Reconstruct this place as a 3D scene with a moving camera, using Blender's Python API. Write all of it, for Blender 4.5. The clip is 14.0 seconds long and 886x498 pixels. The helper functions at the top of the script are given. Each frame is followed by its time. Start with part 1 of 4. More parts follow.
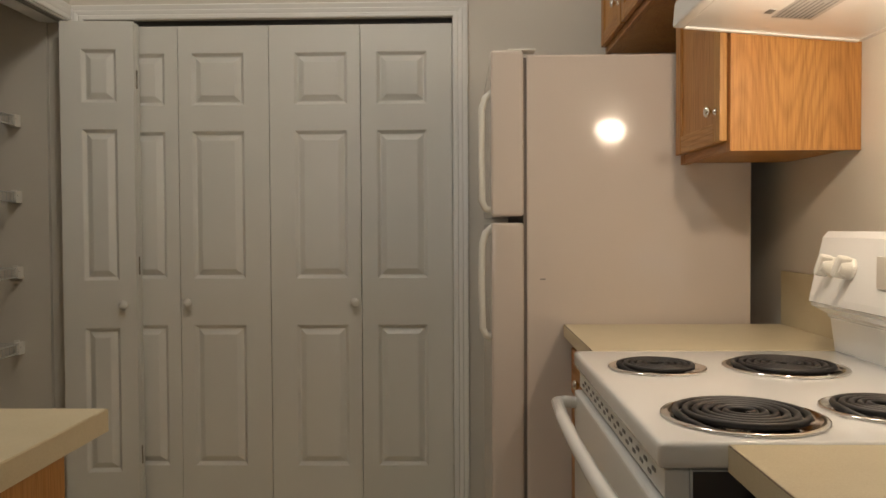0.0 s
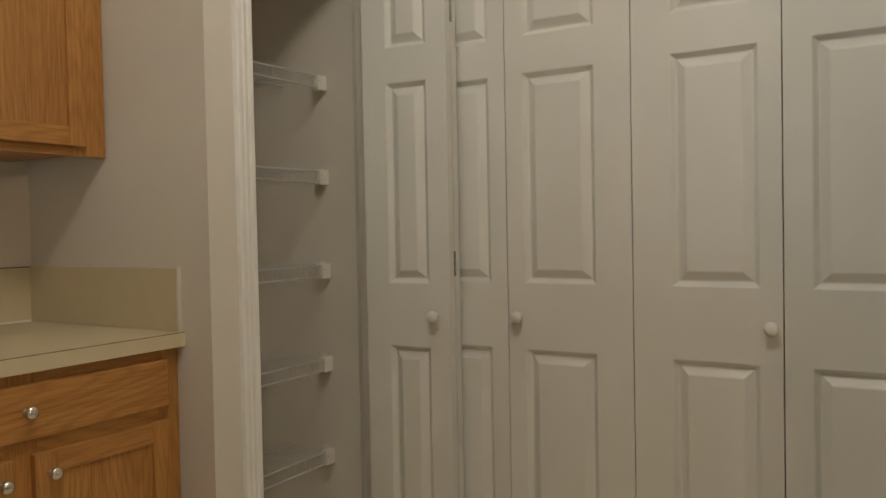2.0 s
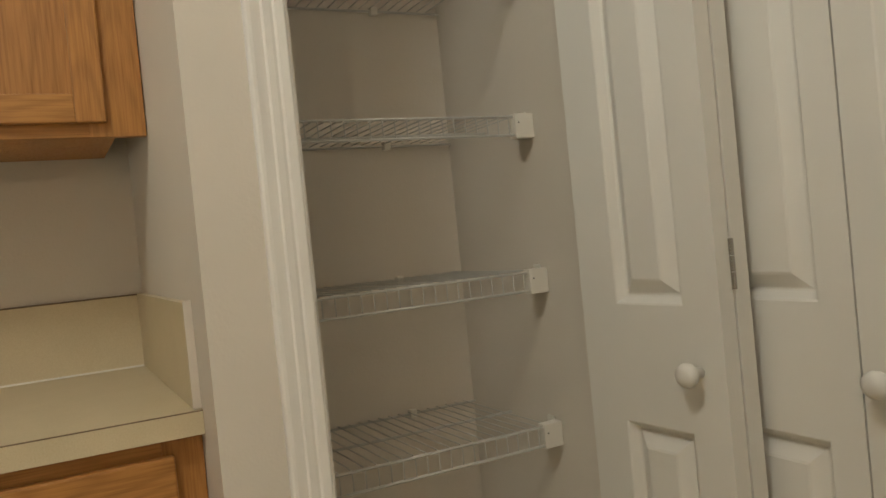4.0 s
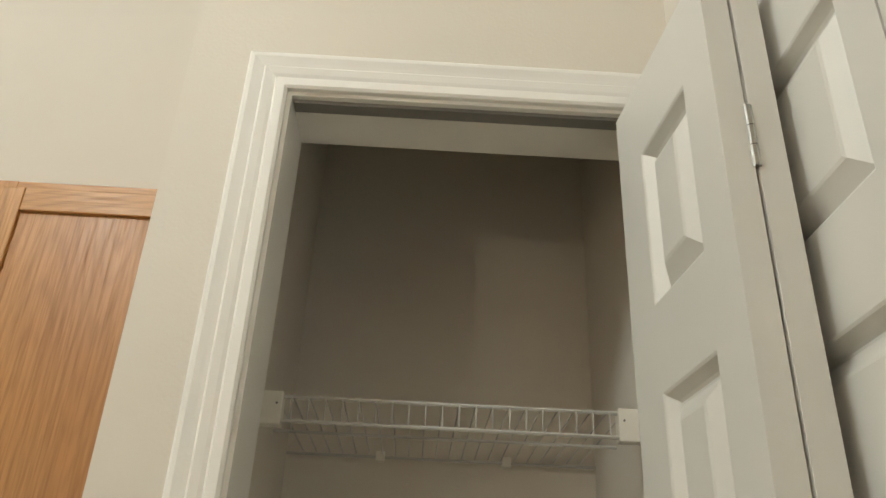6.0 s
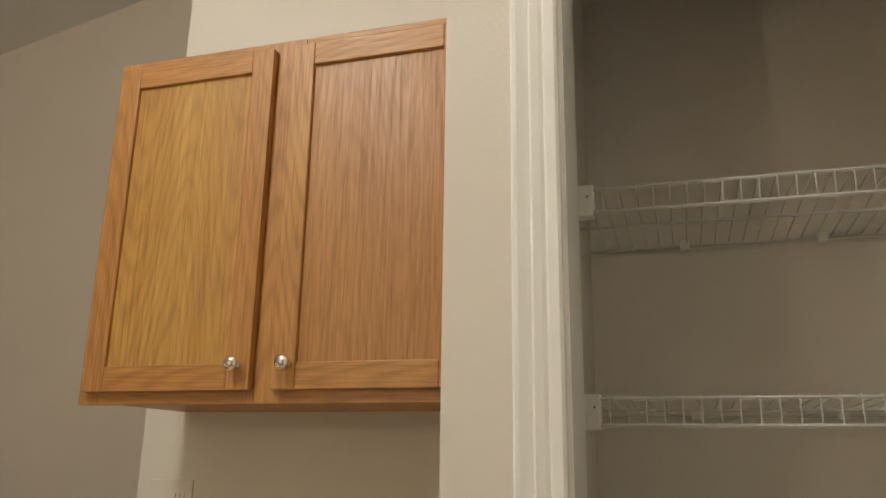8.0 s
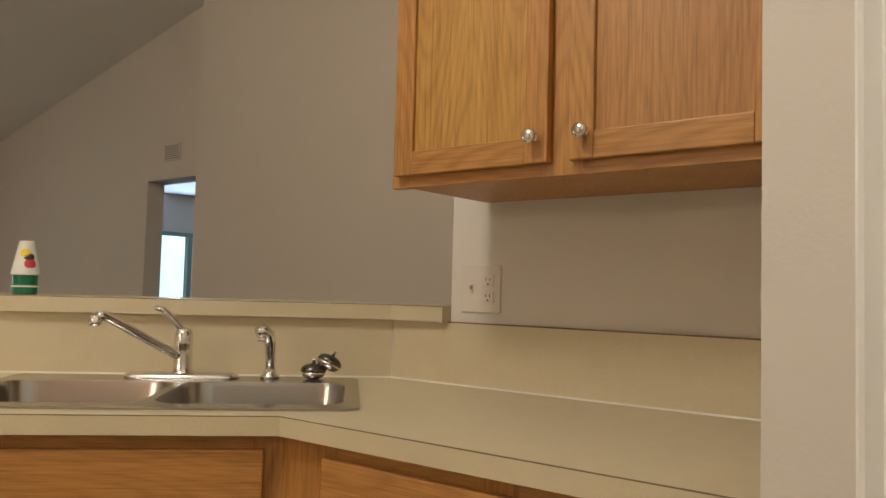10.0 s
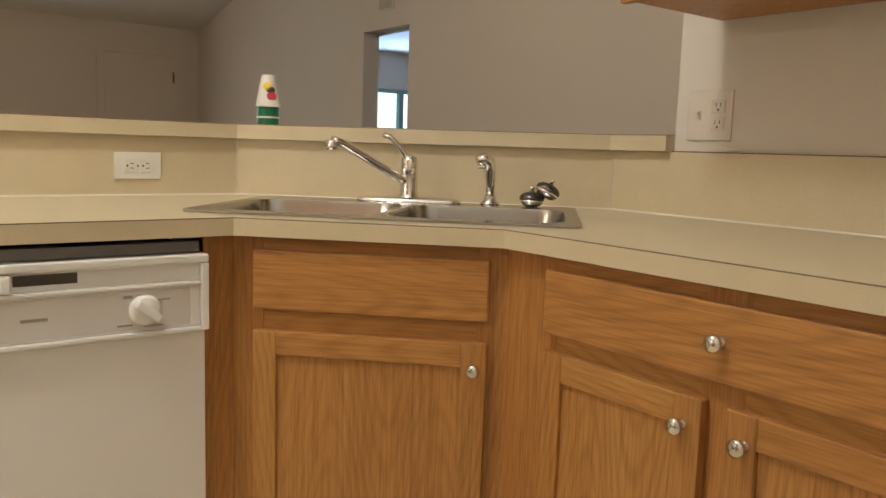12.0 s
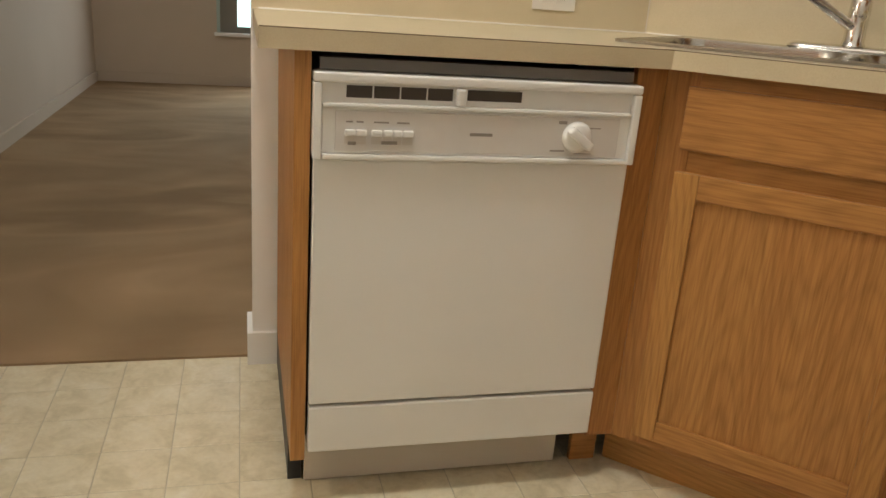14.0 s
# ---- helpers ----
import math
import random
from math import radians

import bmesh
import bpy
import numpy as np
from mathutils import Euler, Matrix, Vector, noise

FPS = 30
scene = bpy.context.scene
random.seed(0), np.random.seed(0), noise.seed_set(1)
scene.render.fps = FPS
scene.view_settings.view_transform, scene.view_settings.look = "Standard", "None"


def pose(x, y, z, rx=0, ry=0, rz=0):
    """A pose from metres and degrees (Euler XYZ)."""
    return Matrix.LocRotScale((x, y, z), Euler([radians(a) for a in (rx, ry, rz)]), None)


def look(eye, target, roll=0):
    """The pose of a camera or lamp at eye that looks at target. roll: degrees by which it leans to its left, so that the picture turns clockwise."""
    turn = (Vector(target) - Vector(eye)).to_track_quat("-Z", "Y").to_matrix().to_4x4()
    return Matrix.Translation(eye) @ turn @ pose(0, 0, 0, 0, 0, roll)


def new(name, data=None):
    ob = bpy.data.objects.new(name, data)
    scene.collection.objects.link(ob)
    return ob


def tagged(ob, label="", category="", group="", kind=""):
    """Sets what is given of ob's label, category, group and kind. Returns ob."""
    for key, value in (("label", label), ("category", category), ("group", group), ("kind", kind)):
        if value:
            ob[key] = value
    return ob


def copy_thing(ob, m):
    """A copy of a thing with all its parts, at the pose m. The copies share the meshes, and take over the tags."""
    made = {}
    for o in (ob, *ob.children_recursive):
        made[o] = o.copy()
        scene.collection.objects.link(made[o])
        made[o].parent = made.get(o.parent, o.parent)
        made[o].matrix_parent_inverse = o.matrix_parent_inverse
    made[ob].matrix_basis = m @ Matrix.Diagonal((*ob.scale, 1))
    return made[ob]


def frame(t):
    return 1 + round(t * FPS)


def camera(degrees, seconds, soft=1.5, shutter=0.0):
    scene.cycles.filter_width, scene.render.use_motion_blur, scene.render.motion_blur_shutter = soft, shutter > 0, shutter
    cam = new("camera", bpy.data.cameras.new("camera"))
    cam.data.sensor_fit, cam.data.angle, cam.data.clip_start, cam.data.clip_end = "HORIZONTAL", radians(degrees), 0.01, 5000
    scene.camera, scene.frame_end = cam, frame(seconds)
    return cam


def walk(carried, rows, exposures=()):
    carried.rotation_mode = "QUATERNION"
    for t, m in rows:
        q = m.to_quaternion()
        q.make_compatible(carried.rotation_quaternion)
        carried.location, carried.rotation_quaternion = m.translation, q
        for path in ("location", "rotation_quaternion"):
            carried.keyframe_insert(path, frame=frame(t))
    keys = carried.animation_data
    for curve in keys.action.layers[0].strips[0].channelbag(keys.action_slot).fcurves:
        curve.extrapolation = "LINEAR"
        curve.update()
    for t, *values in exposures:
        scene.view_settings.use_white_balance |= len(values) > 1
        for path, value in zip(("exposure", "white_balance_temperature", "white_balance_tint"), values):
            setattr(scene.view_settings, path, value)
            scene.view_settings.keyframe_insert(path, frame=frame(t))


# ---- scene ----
PATH = [
    (0, (0.054, -0.260, 1.203), (0.008, 1.738, 1.150), -0.3),
    (0.5, (0.073, 0.027, 1.189), (-0.165, 2.012, 1.173), -0.3),
    (1, (-0.076, 0.222, 1.196), (-0.484, 2.180, 1.213), -1.9),
    (1.5, (-0.088, 0.563, 1.173), (-0.873, 2.402, 1.173), -2.0),
    (2, (-0.073, 0.864, 1.162), (-1.107, 2.575, 1.111), -1.1),
    (2.5, (-0.160, 1.217, 1.128), (-1.401, 2.786, 1.083), -1.9),
    (2.7, (-0.195, 1.347, 1.134), (-1.527, 2.838, 1.090), -2.4),
    (4.8, (-0.587, 2.409, 1.146), (-2.551, 2.695, 1.391), -1.1),
    (5, (-0.613, 2.507, 1.209), (-2.570, 2.596, 1.605), 2.29),
    (5.5, (-0.617, 2.538, 1.279), (-2.490, 2.621, 1.971), 1.68),
    (6, (-0.615, 2.538, 1.334), (-2.386, 2.574, 2.258), 2.6),
    (6.5, (-0.601, 2.501, 1.310), (-2.417, 2.542, 2.141), 3.05),
    (7, (-0.557, 2.452, 1.251), (-2.480, 2.506, 1.789), 2.12),
    (7.5, (-0.563, 2.453, 1.254), (-2.485, 2.258, 1.772), 0.84),
    (8, (-0.609, 2.453, 1.266), (-2.454, 1.887, 1.792), 0.92),
    (8.2, (-0.618, 2.440, 1.263), (-2.421, 1.756, 1.792), 1.03),
    (10.3, (-0.675, 2.418, 1.139), (-2.195, 1.119, 1.168), 1.0),
    (10.5, (-0.666, 2.422, 1.135), (-2.152, 1.084, 1.103), 0.8),
    (11, (-0.658, 2.421, 1.111), (-2.044, 0.984, 0.989), 1.2),
    (11.5, (-0.653, 2.412, 1.085), (-1.948, 0.900, 0.890), 1.1),
    (12, (-0.645, 2.395, 1.066), (-1.850, 0.819, 0.813), 1.8),
    (12.5, (-0.583, 2.370, 1.053), (-1.636, 0.701, 0.734), 3.1),
    (13, (-0.537, 2.321, 1.042), (-1.407, 0.554, 0.696), 3.2),
    (13.5, (-0.491, 2.314, 1.021), (-1.154, 0.484, 0.562), 3.7),
    (14, (-0.477, 2.276, 0.999), (-0.968, 0.442, 0.369), 4.3),
]
cam = camera(58.9, 14.0, soft=1.5)
walk(cam, [(t, look(e, g, r)) for t, e, g, r in PATH],
     exposures=[(0.0, -1.40, 6400, 11), (1.0, -1.28, 6400, 10), (2.7, -0.88, 6300, 8), (4.8, -0.52, 6100, 5), (6.0, -0.38, 5850, 4), (6.6, -0.5, 5900, 4), (7.0, -0.5, 6050, 5),
                (8.2, -0.5, 6150, 8), (10.3, -0.44, 6400, 12), (12.5, -0.24, 6100, 11), (14.0, -0.3, 6000, 10)])

from mathutils.geometry import tessellate_polygon

# ---- light ----
world = bpy.data.worlds.new("sky")
scene.world = world
world.use_nodes = True
wn = world.node_tree
sky = wn.nodes.new("ShaderNodeTexSky")
sky.sky_type, sky.sun_disc = "NISHITA", False
sky.sun_elevation, sky.sun_rotation = radians(40), radians(150)
wn.links.new(sky.outputs[0], wn.nodes["Background"].inputs[0])
wn.nodes["Background"].inputs[1].default_value = 0.08


def area_lamp(name, at, toward, energy, size, colour, size_y=None):
    d = bpy.data.lights.new(name, "AREA")
    d.energy, d.size, d.color = energy, size, colour
    if size_y:
        d.shape, d.size_y = "RECTANGLE", size_y
    else:
        d.shape = "DISK"
    ob = new(name, d)
    ob.matrix_world = look(at, toward)
    return ob


KITCHEN_LAMP = (-0.40, 1.30, 2.88)
bulb = bpy.data.lights.new("ceiling_bulb", "POINT")
bulb.energy, bulb.shadow_soft_size, bulb.color = 85, 0.18, (0.985, 0.935, 0.825)
new("ceiling_bulb", bulb).location = KITCHEN_LAMP
bulb = bpy.data.lights.new("hood_bulb", "POINT")
bulb.energy, bulb.shadow_soft_size, bulb.color = 20, 0.024, (1.0, 0.80, 0.58)
new("hood_bulb", bulb).location = (0.66, 1.12, 1.592)
# daylight in the openings of the living room and bedroom windows
area_lamp("window_light", (-0.97, -5.2, 1.05), (-0.97, 0, 0.6), 27, 1.2, (0.95, 0.97, 0.95), 1.1)
area_lamp("bedroom_light", (-6.72, -6.66, 1.3), (-5.6, -3.0, 1.5), 95, 0.8, (0.42, 0.62, 1.0), 1.0)


# ---- materials ----
def node_mat(name, base, rough=0.5, metal=0.0):
    m = bpy.data.materials.new(name)
    m.use_nodes = True
    b = m.node_tree.nodes["Principled BSDF"]
    b.inputs["Base Color"].default_value = (*base, 1)
    b.inputs["Roughness"].default_value = rough
    b.inputs["Metallic"].default_value = metal
    return m, m.node_tree, b


def coords(nt, scale=(1, 1, 1), shift=True):
    tc = nt.nodes.new("ShaderNodeTexCoord")
    mp = nt.nodes.new("ShaderNodeMapping")
    mp.inputs["Scale"].default_value = scale
    if shift:
        info = nt.nodes.new("ShaderNodeObjectInfo")
        mul = nt.nodes.new("ShaderNodeVectorMath")
        mul.operation = "SCALE"
        cmb = nt.nodes.new("ShaderNodeCombineXYZ")
        for k in range(3):
            nt.links.new(info.outputs["Random"], cmb.inputs[k])
        nt.links.new(cmb.outputs[0], mul.inputs[0])
        mul.inputs["Scale"].default_value = 9.7
        add = nt.nodes.new("ShaderNodeVectorMath")
        nt.links.new(tc.outputs["Object"], add.inputs[0])
        nt.links.new(mul.outputs[0], add.inputs[1])
        nt.links.new(add.outputs[0], mp.inputs["Vector"])
    else:
        nt.links.new(tc.outputs["Object"], mp.inputs["Vector"])
    return mp.outputs[0]


def noise_tex(nt, vec, scale, detail=4, rough=0.55, distort=0.0):
    n = nt.nodes.new("ShaderNodeTexNoise")
    n.inputs["Scale"].default_value = scale
    n.inputs["Detail"].default_value = detail
    n.inputs["Roughness"].default_value = rough
    n.inputs["Distortion"].default_value = distort
    nt.links.new(vec, n.inputs["Vector"])
    return n.outputs["Fac"]


def ramp(nt, fac, stops):
    r = nt.nodes.new("ShaderNodeValToRGB")
    while len(r.color_ramp.elements) < len(stops):
        r.color_ramp.elements.new(0.5)
    for e, (p, c) in zip(r.color_ramp.elements, stops):
        e.position, e.color = p, (*c, 1)
    nt.links.new(fac, r.inputs[0])
    return r.outputs[0]


def mix(nt, fac, a, b, mode="MIX"):
    n = nt.nodes.new("ShaderNodeMix")
    n.data_type, n.blend_type = "RGBA", mode
    for sock, val in ((n.inputs[0], fac), (n.inputs[6], a), (n.inputs[7], b)):
        if isinstance(val, (int, float)):
            sock.default_value = val
        elif isinstance(val, tuple):
            sock.default_value = (*val, 1)
        else:
            nt.links.new(val, sock)
    return n.outputs[2]


def maths(nt, op, a, b=0.0):
    n = nt.nodes.new("ShaderNodeMath")
    n.operation = op
    for sock, val in ((n.inputs[0], a), (n.inputs[1], b)):
        if isinstance(val, (int, float)):
            sock.default_value = val
        else:
            nt.links.new(val, sock)
    return n.outputs[0]


def bump(nt, b, height, strength=0.2, dist=0.002):
    n = nt.nodes.new("ShaderNodeBump")
    n.inputs["Strength"].default_value, n.inputs["Distance"].default_value = strength, dist
    nt.links.new(height, n.inputs["Height"])
    nt.links.new(n.outputs[0], b.inputs["Normal"])


def oak(name, grain, light=(0.535, 0.288, 0.082), dark=(0.445, 0.215, 0.056), red=0.5):
    """Oiled oak: grain is the local axis along which it runs, light and dark its two ground tones."""
    m, nt, b = node_mat(name, light, 0.42)
    k = "xyz".index(grain)

    def along(across, length):
        sc = [across] * 3
        sc[k] = length
        return coords(nt, sc)
    # growth rings of flat-sawn boards: nested arches in the middle, straight lines at the sides
    split = nt.nodes.new("ShaderNodeSeparateXYZ")
    nt.links.new(coords(nt), split.inputs[0])
    axes = [split.outputs[i] for i in range(3)]
    length = axes.pop(k)
    across = maths(nt, "ADD", axes[0], axes[1])
    arch = maths(nt, "COSINE", maths(nt, "MULTIPLY", across, 29.0))
    body = noise_tex(nt, along(7.0, 1.6), 1.0, 2.0, 0.5, 0.3)
    streaks = noise_tex(nt, along(95.0, 1.8), 1.0, 2, 0.55)
    cycles = maths(nt, "ADD", maths(nt, "MULTIPLY", arch, 15.0), maths(nt, "MULTIPLY", length, 62.0))
    cycles = maths(nt, "ADD", cycles, maths(nt, "ADD", maths(nt, "MULTIPLY", body, 22.0), maths(nt, "MULTIPLY", streaks, 1.4)))
    rings = maths(nt, "ADD", maths(nt, "MULTIPLY", maths(nt, "SINE", cycles), 0.5), 0.5)
    rings = maths(nt, "POWER", rings, 2.2)
    patch = noise_tex(nt, along(3.0, 1.2), 1.0, 2, 0.5)
    rings = maths(nt, "MULTIPLY", rings, ramp(nt, patch, [(0.34, (0.3, 0.3, 0.3)), (0.62, (1, 1, 1))]))
    pores = noise_tex(nt, along(230.0, 7.0), 1.0, 3, 0.7)
    tone = noise_tex(nt, along(9.0, 0.8), 1.0, 2)
    base = ramp(nt, tone, [(0.32, dark), (0.68, light)])
    info = nt.nodes.new("ShaderNodeObjectInfo")
    base = mix(nt, maths(nt, "MULTIPLY", info.outputs["Random"], red), base, (0.430, 0.186, 0.050))
    c = mix(nt, maths(nt, "MULTIPLY", rings, 0.33), base, (0.225, 0.092, 0.023))
    c = mix(nt, 0.34, c, ramp(nt, streaks, [(0.32, (0.74, 0.68, 0.58)), (0.6, (1.06, 1.05, 1.02))]), "MULTIPLY")
    c = mix(nt, 0.8, c, ramp(nt, pores, [(0.30, (0.66, 0.58, 0.50)), (0.58, (1.04, 1.02, 1.0))]), "MULTIPLY")
    nt.links.new(c, b.inputs["Base Color"])
    nt.links.new(ramp(nt, pores, [(0.3, (0.55, 0.55, 0.55)), (0.6, (0.38, 0.38, 0.38))]), b.inputs["Roughness"])
    bump(nt, b, pores, 0.16, 0.0015)
    return m


def paint(name, base, rough=0.5, grain=260.0, strength=0.12, dirt=0.05):
    m, nt, b = node_mat(name, base, rough)
    v = coords(nt, shift=False)
    stain = noise_tex(nt, v, 1.7, 5)
    c = mix(nt, 1.0, base, ramp(nt, stain, [(0.3, (1 - dirt, 1 - dirt, 1 - dirt * 1.2)), (0.7, (1, 1, 1))]), "MULTIPLY")
    nt.links.new(c, b.inputs["Base Color"])
    bump(nt, b, noise_tex(nt, v, grain, 3), strength, 0.002)
    return m


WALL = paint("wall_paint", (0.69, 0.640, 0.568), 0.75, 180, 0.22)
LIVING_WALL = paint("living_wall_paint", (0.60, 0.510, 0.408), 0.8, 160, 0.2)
CEILING = paint("ceiling_paint", (0.72, 0.68, 0.62), 0.9, 90, 0.5)
TRIM = paint("trim_paint", (0.84, 0.82, 0.785), 0.35, 320, 0.05, 0.04)
DOOR = paint("door_paint", (0.72, 0.70, 0.655), 0.42, 420, 0.07, 0.05)
OAK_V = oak("oak_upright", "z")
OAK_H = oak("oak_level", "x")
# shaded copy of the upright oak: shadow on frames and filler is in the colour
OAK_SHADE = oak("oak_frame_shaded", "z", (0.505, 0.258, 0.072), (0.415, 0.195, 0.050), 0.55)
OAK_GOLD = oak("oak_golden_panel", "z", (0.560, 0.330, 0.086), (0.460, 0.245, 0.057), 0.15)
OAK_RUSSET = oak("oak_russet_panel", "z", (0.465, 0.240, 0.072), (0.385, 0.178, 0.048), 0.25)
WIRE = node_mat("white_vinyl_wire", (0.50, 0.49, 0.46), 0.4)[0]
PLASTIC = node_mat("white_plastic", (0.78, 0.75, 0.68), 0.35)[0]
IVORY = node_mat("ivory_plastic", (0.66, 0.60, 0.52), 0.38)[0]
DARK = node_mat("dark_recess", (0.02, 0.017, 0.014), 0.6)[0]
SEAL = node_mat("door_seal", (0.20, 0.165, 0.14), 0.6)[0]
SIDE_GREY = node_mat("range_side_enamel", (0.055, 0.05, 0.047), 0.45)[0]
HINGE_BRASS = node_mat("dull_brass", (0.22, 0.15, 0.08), 0.45, 0.6)[0]
LOUVRE = node_mat("painted_louvre", (0.34, 0.285, 0.225), 0.6)[0]
SLOT = node_mat("socket_slot", (0.05, 0.04, 0.035), 0.5)[0]
BROWN = node_mat("brown_vent_plastic", (0.06, 0.045, 0.035), 0.45)[0]
PRINT = node_mat("grey_print", (0.20, 0.19, 0.18), 0.5)[0]
PALE_PRINT = node_mat("pale_print", (0.30, 0.27, 0.24), 0.5)[0]
PALE_BEIGE = node_mat("button_well", (0.64, 0.60, 0.55), 0.5)[0]
CONSOLE_GREY = node_mat("console_grey", (0.70, 0.675, 0.645), 0.4)[0]
SEAM = node_mat("laminate_seam", (0.19, 0.135, 0.085), 0.5)[0]
BLACK_VINYL = node_mat("black_toe_vinyl", (0.02, 0.02, 0.022), 0.45)[0]
CAP = node_mat("dark_steel", (0.13, 0.12, 0.11), 0.25, 1.0)[0]
GREEN = node_mat("green_plastic", (0.01, 0.16, 0.07), 0.35)[0]
YELLOW = node_mat("yellow_print", (0.85, 0.62, 0.05), 0.45)[0]
RED = node_mat("red_print", (0.6, 0.05, 0.07), 0.45)[0]
LABEL_GREY = node_mat("label_paper", (0.42, 0.40, 0.38), 0.7)[0]

m, nt, b = node_mat("chrome", (0.78, 0.76, 0.73), 0.09, 1.0)
CHROME = m
bump(nt, b, noise_tex(nt, coords(nt), 40, 2), 0.03, 0.001)

m, nt, b = node_mat("stainless", (0.44, 0.425, 0.40), 0.27, 1.0)
STEEL = m
sv = coords(nt, (9.0, 9.0, 9.0), False)
brush = noise_tex(nt, sv, 1.0, 3)
nt.links.new(ramp(nt, brush, [(0.2, (0.20, 0.20, 0.20)), (0.8, (0.27, 0.27, 0.27))]), b.inputs["Roughness"])

m, nt, b = node_mat("laminate", (0.60, 0.50, 0.34), 0.38)
LAMINATE = m
v = coords(nt, shift=False)
speck = noise_tex(nt, v, 420, 2, 0.8)
cloud = noise_tex(nt, v, 14, 4)
c = ramp(nt, speck, [(0.3, (0.585, 0.495, 0.325)), (0.5, (0.625, 0.535, 0.36)), (0.72, (0.655, 0.57, 0.395))])
c = mix(nt, 1.0, c, ramp(nt, cloud, [(0.3, (0.95, 0.945, 0.93)), (0.7, (1, 1, 1))]), "MULTIPLY")
nt.links.new(c, b.inputs["Base Color"])
bump(nt, b, speck, 0.05, 0.0008)

m, nt, b = node_mat("white_enamel", (0.86, 0.85, 0.83), 0.10)
ENAMEL = m
b.inputs["Coat Weight"].default_value = 0.3
m, nt, b = node_mat("fridge_skin", (0.68, 0.595, 0.530), 0.10)
FRIDGE = m
bump(nt, b, noise_tex(nt, coords(nt, shift=False), 120, 3, 0.6), 0.09, 0.0025)
APPLIANCE = paint("appliance_white", (0.85, 0.845, 0.82), 0.3, 300, 0.03, 0.04)
m, nt, b = node_mat("coil_iron", (0.018, 0.016, 0.016), 0.5)
COIL = m
bump(nt, b, noise_tex(nt, coords(nt), 300, 3), 0.2, 0.001)

m, nt, b = node_mat("sheet_vinyl", (0.62, 0.56, 0.42), 0.36)
VINYL = m
v = coords(nt)
cl = noise_tex(nt, v, 13, 6, 0.65, 0.6)
fine = noise_tex(nt, v, 90, 4)
c = ramp(nt, cl, [(0.28, (0.57, 0.50, 0.33)), (0.5, (0.73, 0.66, 0.48)), (0.72, (0.82, 0.77, 0.62))])
c = mix(nt, 0.5, c, ramp(nt, fine, [(0.3, (0.86, 0.84, 0.78)), (0.7, (1.05, 1.04, 1.0))]), "MULTIPLY")
nt.links.new(c, b.inputs["Base Color"])
bump(nt, b, fine, 0.1, 0.001)
GROUT = paint("vinyl_joint", (0.53, 0.475, 0.345), 0.5)

m, nt, b = node_mat("carpet", (0.25, 0.18, 0.12), 0.95)
CARPET = m
v = coords(nt, shift=False)
pile = noise_tex(nt, v, 330, 3, 0.8)
sweep = noise_tex(nt, coords(nt, (0.8, 1.3, 1), False), 1.0, 3.0, 0.5, 1.6)
c = ramp(nt, sweep, [(0.34, (0.275, 0.183, 0.092)), (0.52, (0.330, 0.226, 0.120)), (0.70, (0.385, 0.272, 0.152))])
for along_x, along_y, twist, gain in ((0.50, 1.20, 1.2, 1.16), (0.8, 0.7, 1.0, 1.10)):
    stroke = noise_tex(nt, coords(nt, (along_x, along_y, 1), False), 1.1, 1.0, 0.4, twist)
    edge = maths(nt, "ABSOLUTE", maths(nt, "SUBTRACT", stroke, 0.5))
    c = mix(nt, 1.0, c, ramp(nt, edge, [(0.0, (gain, gain, gain * 1.02)), (0.035, (1.07, 1.07, 1.075)), (0.10, (0.98, 0.98, 0.975))]), "MULTIPLY")
c = mix(nt, 0.6, c, ramp(nt, pile, [(0.3, (0.7, 0.68, 0.66)), (0.7, (1.12, 1.1, 1.08))]), "MULTIPLY")
nt.links.new(c, b.inputs["Base Color"])
bump(nt, b, pile, 0.6, 0.006)

m, nt, b = node_mat("window_glass", (0.9, 0.97, 0.95), 0.0)
GLASS = m
b.inputs["Transmission Weight"].default_value = 1.0
b.inputs["IOR"].default_value = 1.05
FRAME_GREEN = node_mat("window_frame_paint", (0.20, 0.27, 0.25), 0.5)[0]
FRAME_EDGE = node_mat("frame_edge_paint", (0.42, 0.52, 0.48), 0.45)[0]
FRAME_BROWN = node_mat("window_reveal_paint", (0.24, 0.225, 0.19), 0.6)[0]


def glow(name, stops, scale, strength):
    m = bpy.data.materials.new(name)
    m.use_nodes = True
    nt = m.node_tree
    nt.nodes.remove(nt.nodes["Principled BSDF"])
    e = nt.nodes.new("ShaderNodeEmission")
    nt.links.new(ramp(nt, noise_tex(nt, coords(nt, shift=False), scale, 5, 0.6), stops), e.inputs[0])
    e.inputs[1].default_value = strength
    nt.links.new(e.outputs[0], nt.nodes["Material Output"].inputs[0])
    return m


LAMP_GLOW = glow("lamp_glass_glow", [(0.0, (1, 0.85, 0.62)), (1.0, (1, 0.88, 0.68))], 1, 6.0)
OUTDOORS = glow("outdoor_distance", [(0.32, (0.05, 0.32, 0.10)), (0.46, (0.45, 0.75, 0.55)), (0.56, (0.75, 0.95, 0.92)), (0.8, (1, 1, 1))], 1.6, 2.6)
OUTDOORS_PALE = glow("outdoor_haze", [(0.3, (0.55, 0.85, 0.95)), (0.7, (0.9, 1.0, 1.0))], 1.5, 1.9)


